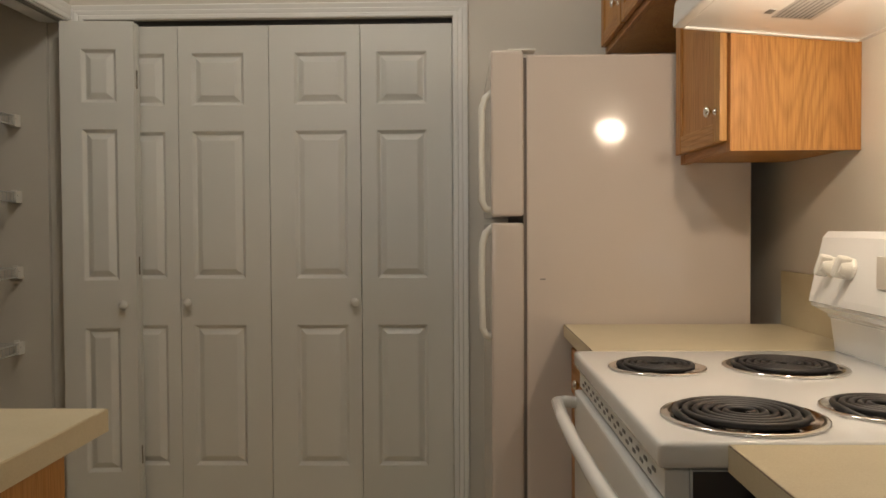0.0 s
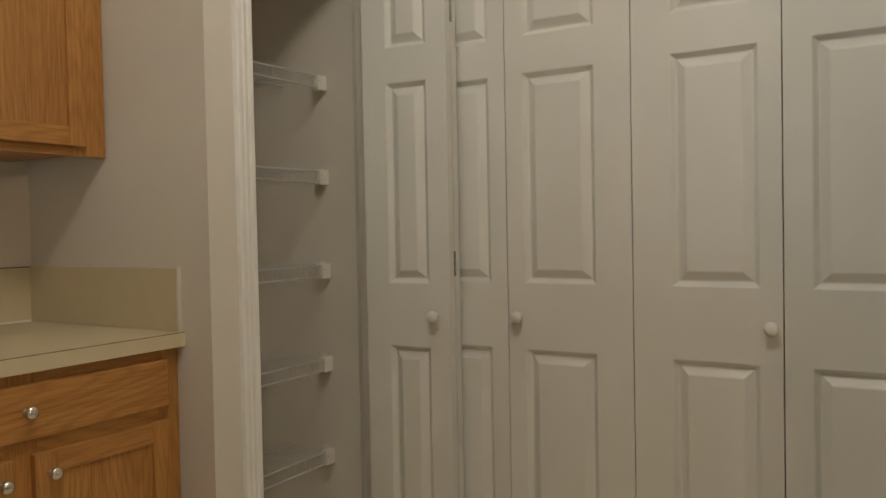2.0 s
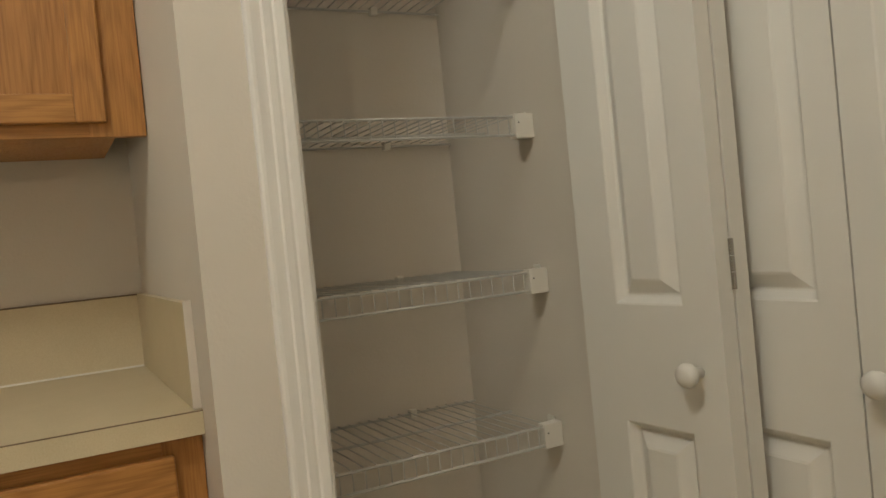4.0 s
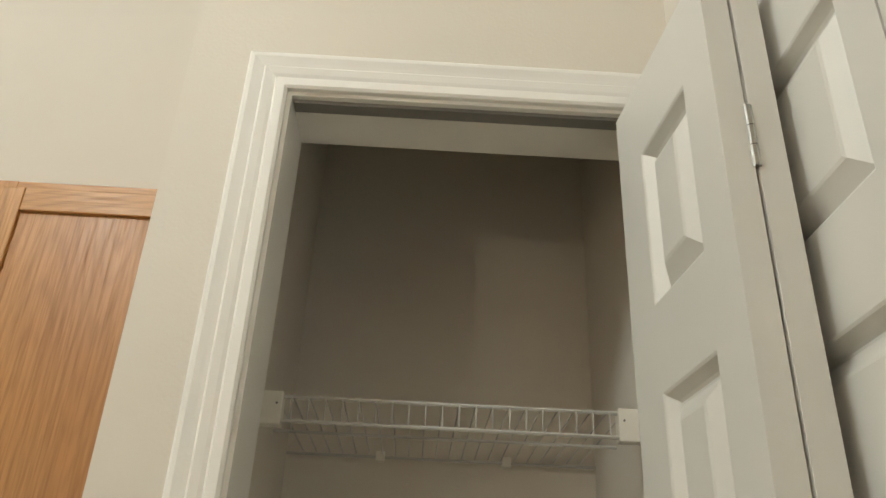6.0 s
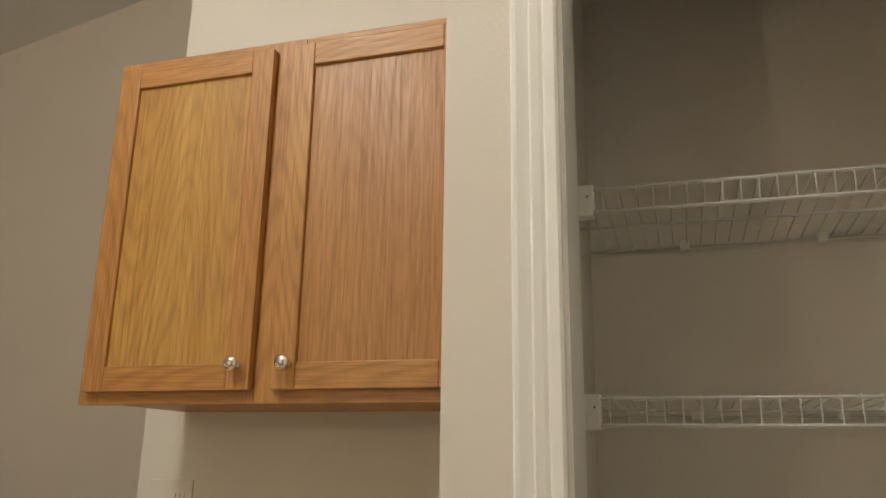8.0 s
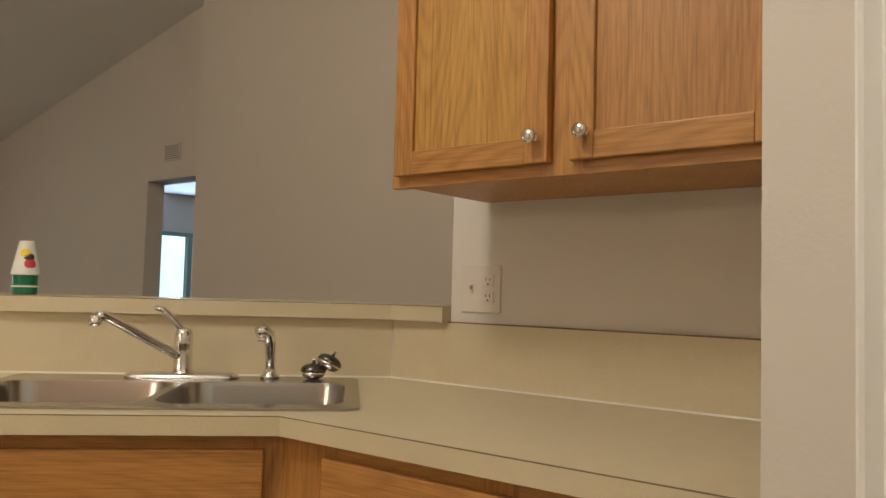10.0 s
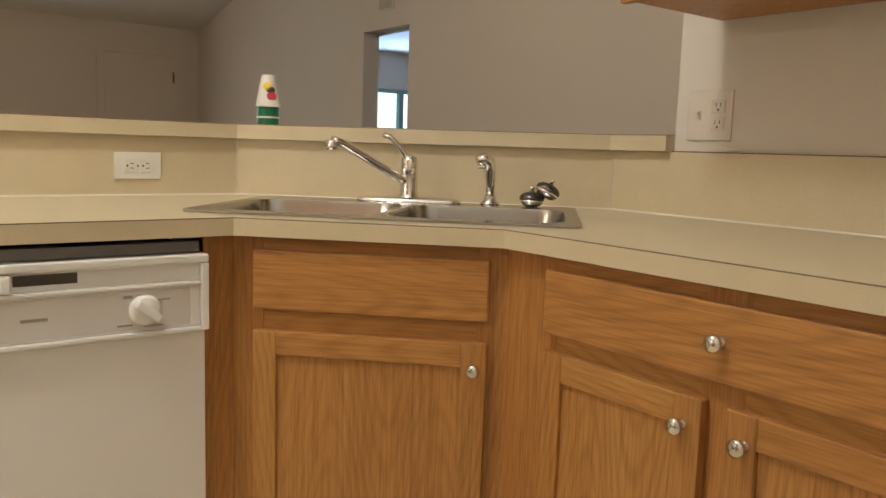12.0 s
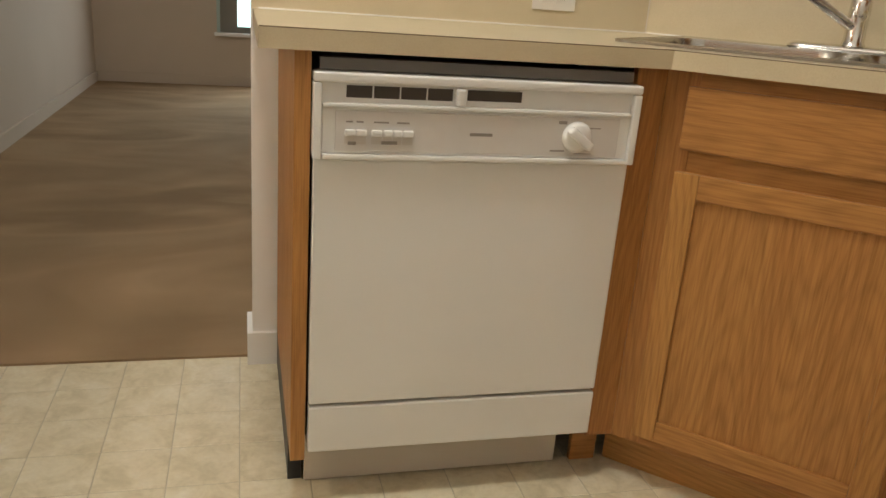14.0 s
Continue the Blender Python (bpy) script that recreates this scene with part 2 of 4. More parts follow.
# ---- mesh helpers ----
def slab(x0, x1, y0, y1, z0, z1, bevel=0.0, segs=2):
    bm = bmesh.new()
    bmesh.ops.create_cube(bm, size=1)
    for vt in bm.verts:
        vt.co = ((x0 + x1) / 2 + vt.co.x * (x1 - x0), (y0 + y1) / 2 + vt.co.y * (y1 - y0), (z0 + z1) / 2 + vt.co.z * (z1 - z0))
    if bevel:
        bmesh.ops.bevel(bm, geom=bm.edges[:], offset=bevel, segments=segs, affect="EDGES", profile=0.6)
    return bm


def merged(*bms):
    out = bmesh.new()
    for k in bms:
        me = bpy.data.meshes.new("tmp")
        k.to_mesh(me)
        k.free()
        out.from_mesh(me)
        bpy.data.meshes.remove(me)
    return out


def lathe(profile, n=20, axis="z", at=(0, 0, 0)):
    """A turned body from (radius, height) pairs."""
    bm = bmesh.new()
    rings = []
    for r, h in profile:
        ring = []
        for k in range(n):
            a = 2 * math.pi * k / n
            p = (r * math.cos(a), r * math.sin(a), h)
            if axis == "y":
                p = (p[0], -h, p[1])
            elif axis == "x":
                p = (h, p[0], p[1])
            ring.append(bm.verts.new((p[0] + at[0], p[1] + at[1], p[2] + at[2])))
        rings.append(ring)
    for a, c2 in zip(rings, rings[1:]):
        for k in range(n):
            bm.faces.new((a[k], a[(k + 1) % n], c2[(k + 1) % n], c2[k]))
    for ring in (rings[0], rings[-1]):
        bm.faces.new(ring)
    bmesh.ops.recalc_face_normals(bm, faces=bm.faces)
    return bm


def tube(points, radius, n=8, closed_ends=True):
    """A round bar along a line of points; radius may be one value or one for each point."""
    pts = [Vector(p) for p in points]
    rad = radius if isinstance(radius, (list, tuple)) else [radius] * len(pts)
    bm = bmesh.new()
    rings = []
    up = None
    for i, p in enumerate(pts):
        d = (pts[min(i + 1, len(pts) - 1)] - pts[max(i - 1, 0)]).normalized()
        if up is None:
            up = Vector((0, 0, 1)) if abs(d.z) < 0.9 else Vector((1, 0, 0))
        side = d.cross(up).normalized()
        up = side.cross(d).normalized()
        rings.append([bm.verts.new(p + (side * math.cos(2 * math.pi * k / n) + up * math.sin(2 * math.pi * k / n)) * rad[i]) for k in range(n)])
    for a, c2 in zip(rings, rings[1:]):
        for k in range(n):
            bm.faces.new((a[k], a[(k + 1) % n], c2[(k + 1) % n], c2[k]))
    if closed_ends:
        bm.faces.new(rings[0])
        bm.faces.new(rings[-1])
    bmesh.ops.recalc_face_normals(bm, faces=bm.faces)
    return bm


def sheet(outer, z0, z1, holes=()):
    """A flat plate between two heights with an outline and holes, all as (x, y) loops."""
    bm = bmesh.new()
    loops = [list(outer)] + [list(h) for h in holes]
    tris = tessellate_polygon([[Vector((x, y, 0)) for x, y in lp] for lp in loops])
    flat = [p for lp in loops for p in lp]
    top = [bm.verts.new((x, y, z1)) for x, y in flat]
    low = [bm.verts.new((x, y, z0)) for x, y in flat]
    for t in tris:
        bm.faces.new([top[i] for i in t])
        bm.faces.new([low[i] for i in reversed(t)])
    base = 0
    for lp in loops:
        n = len(lp)
        for k in range(n):
            a, c2 = base + k, base + (k + 1) % n
            bm.faces.new((top[a], top[c2], low[c2], low[a]))
        base += n
    bmesh.ops.recalc_face_normals(bm, faces=bm.faces)
    return bm


def rounded(cx, cy, w, d, r, n=5):
    pts = []
    for sx, sy, a0 in ((1, 1, 0), (-1, 1, 90), (-1, -1, 180), (1, -1, 270)):
        for k in range(n + 1):
            a = radians(a0 + 90 * k / n)
            pts.append((cx + sx * (w / 2 - r) + r * math.cos(a), cy + sy * (d / 2 - r) + r * math.sin(a)))
    return pts


def part(name, bm, material, parent=None, label="", smooth=False):
    me = bpy.data.meshes.new(name)
    bm.to_mesh(me)
    bm.free()
    me.materials.append(material)
    if smooth:
        for p in me.polygons:
            p.use_smooth = True
    ob = new(name, me)
    if parent is not None:
        ob.parent = parent
    if label:
        ob["label"] = label
    return ob


def thing(name, label, category, m=None, group="", kind=""):
    ob = new(name)
    if m is not None:
        ob.matrix_world = m
    return tagged(ob, label, category, group, kind)


def built(name, bm, material, label="", smooth=False):
    return tagged(part(name, bm, material, None, "", smooth), label, "", "", "structure")


# ---- plan ----
LEFT, RIGHT = -2.242, 0.985          # kitchen side walls
EDGE = -1.609                       # front of the sink-side worktop
PX, PY = -1.515, 2.175              # pantry front wall and its side
OPEN0, OPEN1, HEAD = 2.325, 2.880, 2.043
LAUNDRY = 2.885                     # wall with the wide folding doors
LX0, LX1 = -1.458, 0.027
TOP = 0.923                         # worktop height
PEN = 0.951                         # front of the peninsula worktop
PEN_END, PEN_IN = -0.503, -1.238
BAR = 0.312                         # kitchen face of the half wall
LEDGE = 1.076
FAR, LIV_L, LIV_R = -5.3, -3.45, 0.78
TALL = 4.1

# ---- structure ----
built("wall_left", slab(LEFT - 0.12, LEFT, 1.213, 3.0, 0, TALL), WALL)
built("wall_pantry_side", sheet([(LEFT, PY), (PX, PY), (PX, OPEN0), (PX - 0.115, OPEN0), (PX - 0.115, 2.299), (LEFT, 2.299)], 0, TALL), WALL)
built("wall_pantry_front", slab(PX - 0.115, PX, OPEN0, LAUNDRY, HEAD, TALL), WALL)
built("wall_pantry_back", slab(-2.19, -2.07, 2.299, 2.99, 0, TALL), WALL)
built("wall_pantry_right", slab(-2.07, PX - 0.09, 2.866, 2.99, 0, TALL), WALL)
built("ceiling_pantry", slab(-2.07, PX - 0.115, 2.299, 2.866, 2.44, 2.5), CEILING)
bm = sheet([(PX - 0.089, 0), (LX0, 0), (LX0, 2.045), (LX1, 2.045), (LX1, 0), (RIGHT + 0.12, 0), (RIGHT + 0.12, TALL), (PX - 0.089, TALL)], 0, 3.0 - LAUNDRY)
for vt in bm.verts:
    vt.co = (vt.co.x, 3.0 - vt.co.z, vt.co.y)
bmesh.ops.recalc_face_normals(bm, faces=bm.faces)
built("wall_laundry", bm, WALL)
built("wall_closet_back", merged(slab(-1.7, 0.3, 3.7, 3.8, 0, 2.6), slab(-1.8, -1.7, 3.0, 3.8, 0, 2.6), slab(0.3, 0.4, 3.0, 3.8, 0, 2.6)), WALL)
built("ceiling_closet", slab(-1.8, 0.4, 3.0, 3.8, 2.6, 2.7), CEILING)
built("wall_right", slab(RIGHT, RIGHT + 0.12, -0.35, 2.885, 0, TALL), WALL)
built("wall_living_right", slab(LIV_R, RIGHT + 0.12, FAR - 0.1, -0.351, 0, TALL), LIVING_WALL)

# far wall of the living room with its window
WX0, WX1, WZ0, WZ1 = -1.69, -0.285, 0.48, 1.64
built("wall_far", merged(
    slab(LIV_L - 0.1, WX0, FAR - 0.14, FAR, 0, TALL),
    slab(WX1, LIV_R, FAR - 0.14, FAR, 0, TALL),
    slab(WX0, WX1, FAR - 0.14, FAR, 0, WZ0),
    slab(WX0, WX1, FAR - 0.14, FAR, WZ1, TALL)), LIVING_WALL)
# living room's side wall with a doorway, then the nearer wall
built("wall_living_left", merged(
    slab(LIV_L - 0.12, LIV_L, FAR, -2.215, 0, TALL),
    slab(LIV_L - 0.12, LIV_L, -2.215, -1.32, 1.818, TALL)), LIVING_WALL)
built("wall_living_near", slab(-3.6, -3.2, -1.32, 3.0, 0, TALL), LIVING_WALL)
built("wall_hall_end", slab(-3.2, LEFT - 0.12, 2.9, 3.0, 0, TALL), LIVING_WALL)
# bedroom seen through the doorway
BX0, BX1 = -7.22, -6.30
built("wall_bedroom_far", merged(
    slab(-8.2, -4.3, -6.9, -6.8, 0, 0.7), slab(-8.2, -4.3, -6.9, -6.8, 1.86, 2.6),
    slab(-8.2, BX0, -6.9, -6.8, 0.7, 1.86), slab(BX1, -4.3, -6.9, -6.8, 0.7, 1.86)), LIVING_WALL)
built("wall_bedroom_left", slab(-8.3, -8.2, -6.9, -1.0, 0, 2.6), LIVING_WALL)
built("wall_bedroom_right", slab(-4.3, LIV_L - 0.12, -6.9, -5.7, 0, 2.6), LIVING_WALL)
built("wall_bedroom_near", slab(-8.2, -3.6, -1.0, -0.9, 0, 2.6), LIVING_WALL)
built("ceiling_bedroom", slab(-8.3, LIV_L - 0.12, -6.9, -0.9, 2.36, 2.46), CEILING)
built("floor_bedroom", slab(-8.3, LIV_L, -6.9, -0.9, -0.1, -0.002), CARPET)

# vaulted ceiling, rising from the far wall towards the kitchen
bm = bmesh.new()
vs = [bm.verts.new(p) for p in ((LIV_L - 0.1, FAR - 0.14, 2.10), (RIGHT + 0.12, FAR - 0.14, 2.10), (RIGHT + 0.12, 1.4, 3.50), (LIV_L - 0.1, 1.4, 3.50),
                                (LIV_L - 0.1, FAR - 0.14, 2.2), (RIGHT + 0.12, FAR - 0.14, 2.2), (RIGHT + 0.12, 1.4, 3.60), (LIV_L - 0.1, 1.4, 3.60))]
for f in ((0, 1, 2, 3), (7, 6, 5, 4), (0, 4, 5, 1), (1, 5, 6, 2), (2, 6, 7, 3), (3, 7, 4, 0)):
    bm.faces.new([vs[i] for i in f])
bmesh.ops.recalc_face_normals(bm, faces=bm.faces)
built("ceiling_vault", bm, CEILING)
built("ceiling_ridge", slab(LIV_L - 0.1, RIGHT + 0.12, 1.4, 3.8, 3.5, 3.6), CEILING)

built("floor_carpet", merged(slab(LIV_L, LIV_R + 0.4, FAR, 0.262, -0.1, 0.006), slab(-3.2, LEFT - 0.12, 0.262, 3.0, -0.1, 0.006)), CARPET)
floor = built("floor", slab(LEFT - 0.12, RIGHT, 0.262, 3.7, -0.1, -0.0011), GROUT)

# half wall that carries the bar ledge: along the peninsula, across the corner, up to the left wall
SPL = 0.012                         # thickness of the laminate upstand


def bar_line(off, start, end=1.212):
    """The bent line of the upstand's face, moved towards the kitchen by off."""
    t = math.tan(radians(22.5))
    bi, face = -1.511, LEFT + SPL
    return [(start, BAR + off), (bi + off * t, BAR + off), (face + off, BAR + (bi - face) + off * t), (face + off, end)]


half = bar_line(-SPL, -0.497) + bar_line(-SPL - 0.12, -0.497)[::-1]
built("half_wall", sheet(half, 0, LEDGE), TRIM)
for nm, bmx in (("baseboard", sheet([(-0.4968, BAR - SPL - 0.134), (-0.483, BAR - SPL - 0.134), (-0.483, BAR - SPL + 0.014), (-0.5595, BAR - SPL + 0.014), (-0.5595, BAR - SPL + 0.0004), (-0.4968, BAR - SPL + 0.0004)], 0, 0.092)),
                ("baseboard_bar", slab(-1.53, -0.4972, BAR - SPL - 0.134, BAR - SPL - 0.1205, 0, 0.092, 0.003)),
                ("baseboard_living_right", slab(LIV_R - 0.014, LIV_R, FAR, -0.35, 0, 0.092, 0.003)),
                ("baseboard_far", slab(LIV_L, LIV_R - 0.014, FAR, FAR + 0.014, 0, 0.092, 0.003)),
                ("baseboard_living_left", slab(LIV_L, LIV_L + 0.014, FAR + 0.014, -2.215, 0, 0.092, 0.003)),
                ("baseboard_near", slab(-3.2, -3.186, -1.32, 2.9, 0, 0.092, 0.003))):
    built(nm, bmx, LIVING_WALL if "living" in nm or nm in ("baseboard_far", "baseboard_near") else TRIM)


def casing(name, x0, x1, h, m, width=0.06, right=True):
    """Moulded door trim round an opening, in the plane y = 0, proud towards -y."""
    prof = [(0.0, 0.0), (0.0, 0.009), (0.004, 0.012), (0.016, 0.012), (0.019, 0.0085), (0.024, 0.011), (0.034, 0.0135),
            (0.037, 0.0105), (0.042, 0.012), (0.052, 0.0155), (width - 0.003, 0.0155), (width, 0.013), (width, 0.0)]
    bm = bmesh.new()
    rows = []
    for u, d in prof:
        line = [(x0 - u, -d, 0), (x0 - u, -d, h + u), (x1 + u if right else x1, -d, h + u)]
        if right:
            line.append((x1 + u, -d, 0))
        rows.append([bm.verts.new(p) for p in line])
    for a, c2 in zip(rows, rows[1:]):
        for k in range(len(a) - 1):
            bm.faces.new((a[k], a[k + 1], c2[k + 1], c2[k]))
    bmesh.ops.recalc_face_normals(bm, faces=bm.faces)
    ob = built(name, bm, TRIM)
    ob.matrix_world = m
    return ob


# jambs and trim of the pantry and laundry openings
casing("trim_pantry", OPEN0, 2.868, HEAD, pose(PX, 0, 0, 0, 0, 90), right=False)
built("trim_pantry_jamb", merged(slab(PX - 0.116, PX + 0.001, OPEN0 - 0.0005, OPEN0 + 0.006, 0, HEAD - 0.006), slab(PX - 0.116, PX + 0.001, OPEN0 - 0.0005, OPEN1, HEAD - 0.006, HEAD + 0.0005)), TRIM)
built("trim_door_track", slab(PX - 0.030, PX - 0.008, OPEN0 + 0.008, OPEN1, HEAD - 0.012, HEAD - 0.0062), PRINT)
casing("trim_laundry", LX0, LX1, 2.045, pose(0, LAUNDRY, 0), width=0.058)
built("trim_laundry_jamb", merged(slab(LX0 - 0.001, LX0 + 0.004, LAUNDRY, 3.0, 0, 2.045), slab(LX1 - 0.004, LX1 + 0.001, LAUNDRY, 3.0, 0, 2.045)), TRIM)
built("trim_laundry_track", slab(LX0 + 0.005, LX1 - 0.005, LAUNDRY + 0.02, LAUNDRY + 0.05, 2.026, 2.044), DARK)


# ---- folding doors ----
PANELS = ((0.238, 0.815), (1.002, 1.600), (1.703, 1.914))


def leaf_mesh(w, p0, p1, h0=0.015, h1=2.022, t=0.03):
    """A moulded door leaf: front at y = 0 with three sunk and raised panels, back at y = t."""
    bm = bmesh.new()
    xs, zs = [0, p0, p1, w], [h0] + [z for p in PANELS for z in p] + [h1]

    def quad(a, b2, c2, d):
        bm.faces.new([bm.verts.new(p) for p in (a, b2, c2, d)])
    for i in range(3):
        for j in range(len(zs) - 1):
            xa, xb, za, zb = xs[i], xs[i + 1], zs[j], zs[j + 1]
            if i == 1 and j % 2 == 1:
                rings = []
                for ins, dep in ((0, 0), (0.003, 0.0016), (0.011, 0.0125), (0.014, 0.0150), (0.017, 0.0148), (0.037, 0.0014), (0.041, 0.0)):
                    rings.append([(xa + ins, dep, za + ins), (xb - ins, dep, za + ins), (xb - ins, dep, zb - ins), (xa + ins, dep, zb - ins)])
                for a, c2 in zip(rings, rings[1:]):
                    for k in range(4):
                        quad(a[k], a[(k + 1) % 4], c2[(k + 1) % 4], c2[k])
                quad(*rings[-1])
            else:
                quad((xa, 0, za), (xb, 0, za), (xb, 0, zb), (xa, 0, zb))
    quad((0, t, h0), (0, t, h1), (w, t, h1), (w, t, h0))
    quad((0, 0, h0), (0, 0, h1), (0, t, h1), (0, t, h0))
    quad((w, 0, h0), (w, t, h0), (w, t, h1), (w, 0, h1))
    quad((0, 0, h1), (w, 0, h1), (w, t, h1), (0, t, h1))
    quad((0, 0, h0), (0, t, h0), (w, t, h0), (w, 0, h0))
    bmesh.ops.remove_doubles(bm, verts=bm.verts, dist=0.0002)
    bmesh.ops.recalc_face_normals(bm, faces=bm.faces)
    return bm


def door_knob(parent, x, z=0.907):
    part("door_knob", lathe([(0.008, 0.0), (0.009, 0.012), (0.012, 0.016), (0.0165, 0.022), (0.018, 0.029), (0.0155, 0.036), (0.009, 0.040), (0.001, 0.041)], 18, "y", (x, 0, z)),
         DOOR, parent, "round white painted wooden knob", True)


def leaf_hinge(parent, x, z):
    part("hinge", merged(tube([(x, 0.0315, z - 0.036), (x, 0.0315, z - 0.012)], 0.0042, 8), tube([(x, 0.0315, z - 0.011), (x, 0.0315, z + 0.011)], 0.0042, 8), tube([(x, 0.0315, z + 0.012), (x, 0.0315, z + 0.036)], 0.0042, 8)), STEEL, parent, "small steel butt hinge")


w4 = (LX1 - LX0 - 0.008) / 4
x = LX0 + 0.004
pairs = []
for k, (pa, pb, kn) in enumerate(((0.10, 0.052, None), (0.052, 0.10, 0.036), (0.10, 0.052, w4 - 0.026), (0.063, 0.10, None))):
    if k % 2 == 0:
        pairs.append(thing("bifold_door", "closed white moulded folding closet door pair", "door", pose(x, 2.9, 0), "laundry closet doors"))
    lf = part("leaf", leaf_mesh(w4 - 0.003, pa, w4 - 0.003 - pb), DOOR, pairs[-1])
    lf.location.x = (k % 2) * w4
    if kn:
        door_knob(lf, kn)
    x += w4

# pantry pair, folded back against the wide doors
fold = thing("bifold_door", "white moulded pantry folding door pair, folded wide open", "door", pose(-1.515, 2.795, 0, 0, 0, 4.4), "pantry doors")
lf = part("leaf", leaf_mesh(0.284, 0.080, 0.284 - 0.066), DOOR, fold)
door_knob(lf, 0.284 - 0.045)
for z in (0.30, 1.06, 1.80):
    leaf_hinge(lf, 0.2855, z)
lf = part("leaf", leaf_mesh(0.284, 0.064, 0.284 - 0.092), DOOR, fold)
lf.matrix_local = pose(0.286, 0.0635, 0, 0, 0, 179)

# ---- pantry wire shelves ----
SX, SY0, SY1, SB = -1.720, 2.3005, 2.8645, -2.066


def wire_shelf(z):
    sh = thing("wire_shelf", "empty white vinyl-coated wire pantry shelf", "shelf", pose(0, 0, z), "pantry shelves")
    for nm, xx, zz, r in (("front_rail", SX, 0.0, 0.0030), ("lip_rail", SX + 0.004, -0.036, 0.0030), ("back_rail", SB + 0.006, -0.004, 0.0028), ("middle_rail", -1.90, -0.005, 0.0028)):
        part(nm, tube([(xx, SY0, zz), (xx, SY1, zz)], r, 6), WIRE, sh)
    first = None
    n = 22
    for k in range(n):
        yy = SY0 + 0.03 + (SY1 - SY0 - 0.06) * k / (n - 1)
        if first is None:
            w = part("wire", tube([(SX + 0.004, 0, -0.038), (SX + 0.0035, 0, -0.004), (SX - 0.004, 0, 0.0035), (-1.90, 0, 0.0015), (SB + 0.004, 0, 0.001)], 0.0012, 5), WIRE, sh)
            first = w
        else:
            w = new("wire", first.data)
            w.parent = sh
        w.location.y = yy
    for yy, s in ((SY0, 1), (SY1, -1)):
        a, c2 = sorted((yy, yy + s * 0.042))
        part("end_bracket", merged(slab(SX - 0.014, SX + 0.0085, a, c2, -0.042, 0.006, 0.002), slab(SX - 0.035, SX - 0.014, min(yy, yy + s * 0.004), max(yy, yy + s * 0.004), -0.03, 0.012)), PLASTIC, sh)
        part("screw", lathe([(0.0018, 0), (0.0018, 0.001), (0.001, 0.0014)], 8, "x", (SX + 0.0085, yy + s * 0.034, -0.012)), PRINT, sh)
    for yy in (SY0 + 0.17, SY0 + 0.40):
        part("back_clip", slab(SB - 0.003, SB + 0.014, yy - 0.008, yy + 0.008, -0.012, 0.006, 0.002), PLASTIC, sh)
    return sh


wire_shelf(1.658)
shelf0 = [o for o in scene.objects if o.name == "wire_shelf"][0]
for k in range(1, 5):
    copy_thing(shelf0, pose(0, 0, 1.658 - 0.3035 * k))


# ---- kitchen cabinets ----
def cab_knob(parent, x, z):
    part("knob", lathe([(0.0085, 0.0), (0.0092, 0.002), (0.005, 0.004), (0.005, 0.012), (0.0105, 0.0155), (0.0136, 0.020), (0.0130, 0.0245), (0.0078, 0.0278), (0.001, 0.0288)], 18, "y", (x, -0.019, z)),
         CHROME, parent, "polished chrome knob", True)


def cab_door(cab, x0, x1, z0, z1, knob=None, stile=0.048, panel=None):
    """A lipped oak frame-and-panel door on the face y = 0."""
    d = part("door", slab(x0 + stile - 0.006, x1 - stile + 0.006, -0.011, -0.004, z0 + stile - 0.006, z1 - stile + 0.006), panel or OAK_V, cab)
    for a in (x0, x1 - stile):
        part("stile", slab(a, a + stile, -0.019, -0.001, z0, z1, 0.0028), OAK_V, d)
    for a in (z0, z1 - stile):
        part("rail", slab(x0 + stile, x1 - stile, -0.0186, -0.001, a, a + stile, 0.0022), OAK_H, d)
    if knob:
        cab_knob(d, *knob)
    return d


def drawer_front(cab, x0, x1, z0, z1, knob=None):
    d = part("drawer_front", slab(x0, x1, -0.019, -0.001, z0, z1, 0.004), OAK_H, cab)
    if knob:
        cab_knob(d, *knob)
    return d


def face_frame(cab, uprights, levels, z0, z1, t=0.019):
    """Uprights as (x0, x1), levels as (x0, x1, z0, z1), flush on the front of the box."""
    for a, b2 in uprights:
        part("frame_stile", slab(a, b2, 0, t, z0, z1, 0.0008, 1), OAK_SHADE, cab)
    for a, b2, c2, d in levels:
        part("frame_rail", slab(a, b2, 0.0006, t, c2, d, 0.0008, 1), OAK_H, cab)


def carcass(cab, x0, x1, z0, z1, depth, t=0.019):
    for name, bm in (("side_board", slab(x0, x0 + 0.012, t, depth, z0, z1)), ("side_board", slab(x1 - 0.012, x1, t, depth, z0, z1)),
                     ("bottom_board", slab(x0 + 0.012, x1 - 0.012, t, depth, z0, z0 + 0.012)), ("top_board", slab(x0 + 0.012, x1 - 0.012, t, depth, z1 - 0.012, z1)),
                     ("back_board", slab(x0 + 0.012, x1 - 0.012, depth - 0.008, depth, z0 + 0.012, z1 - 0.012))):
        part(name, bm, OAK_V, cab)


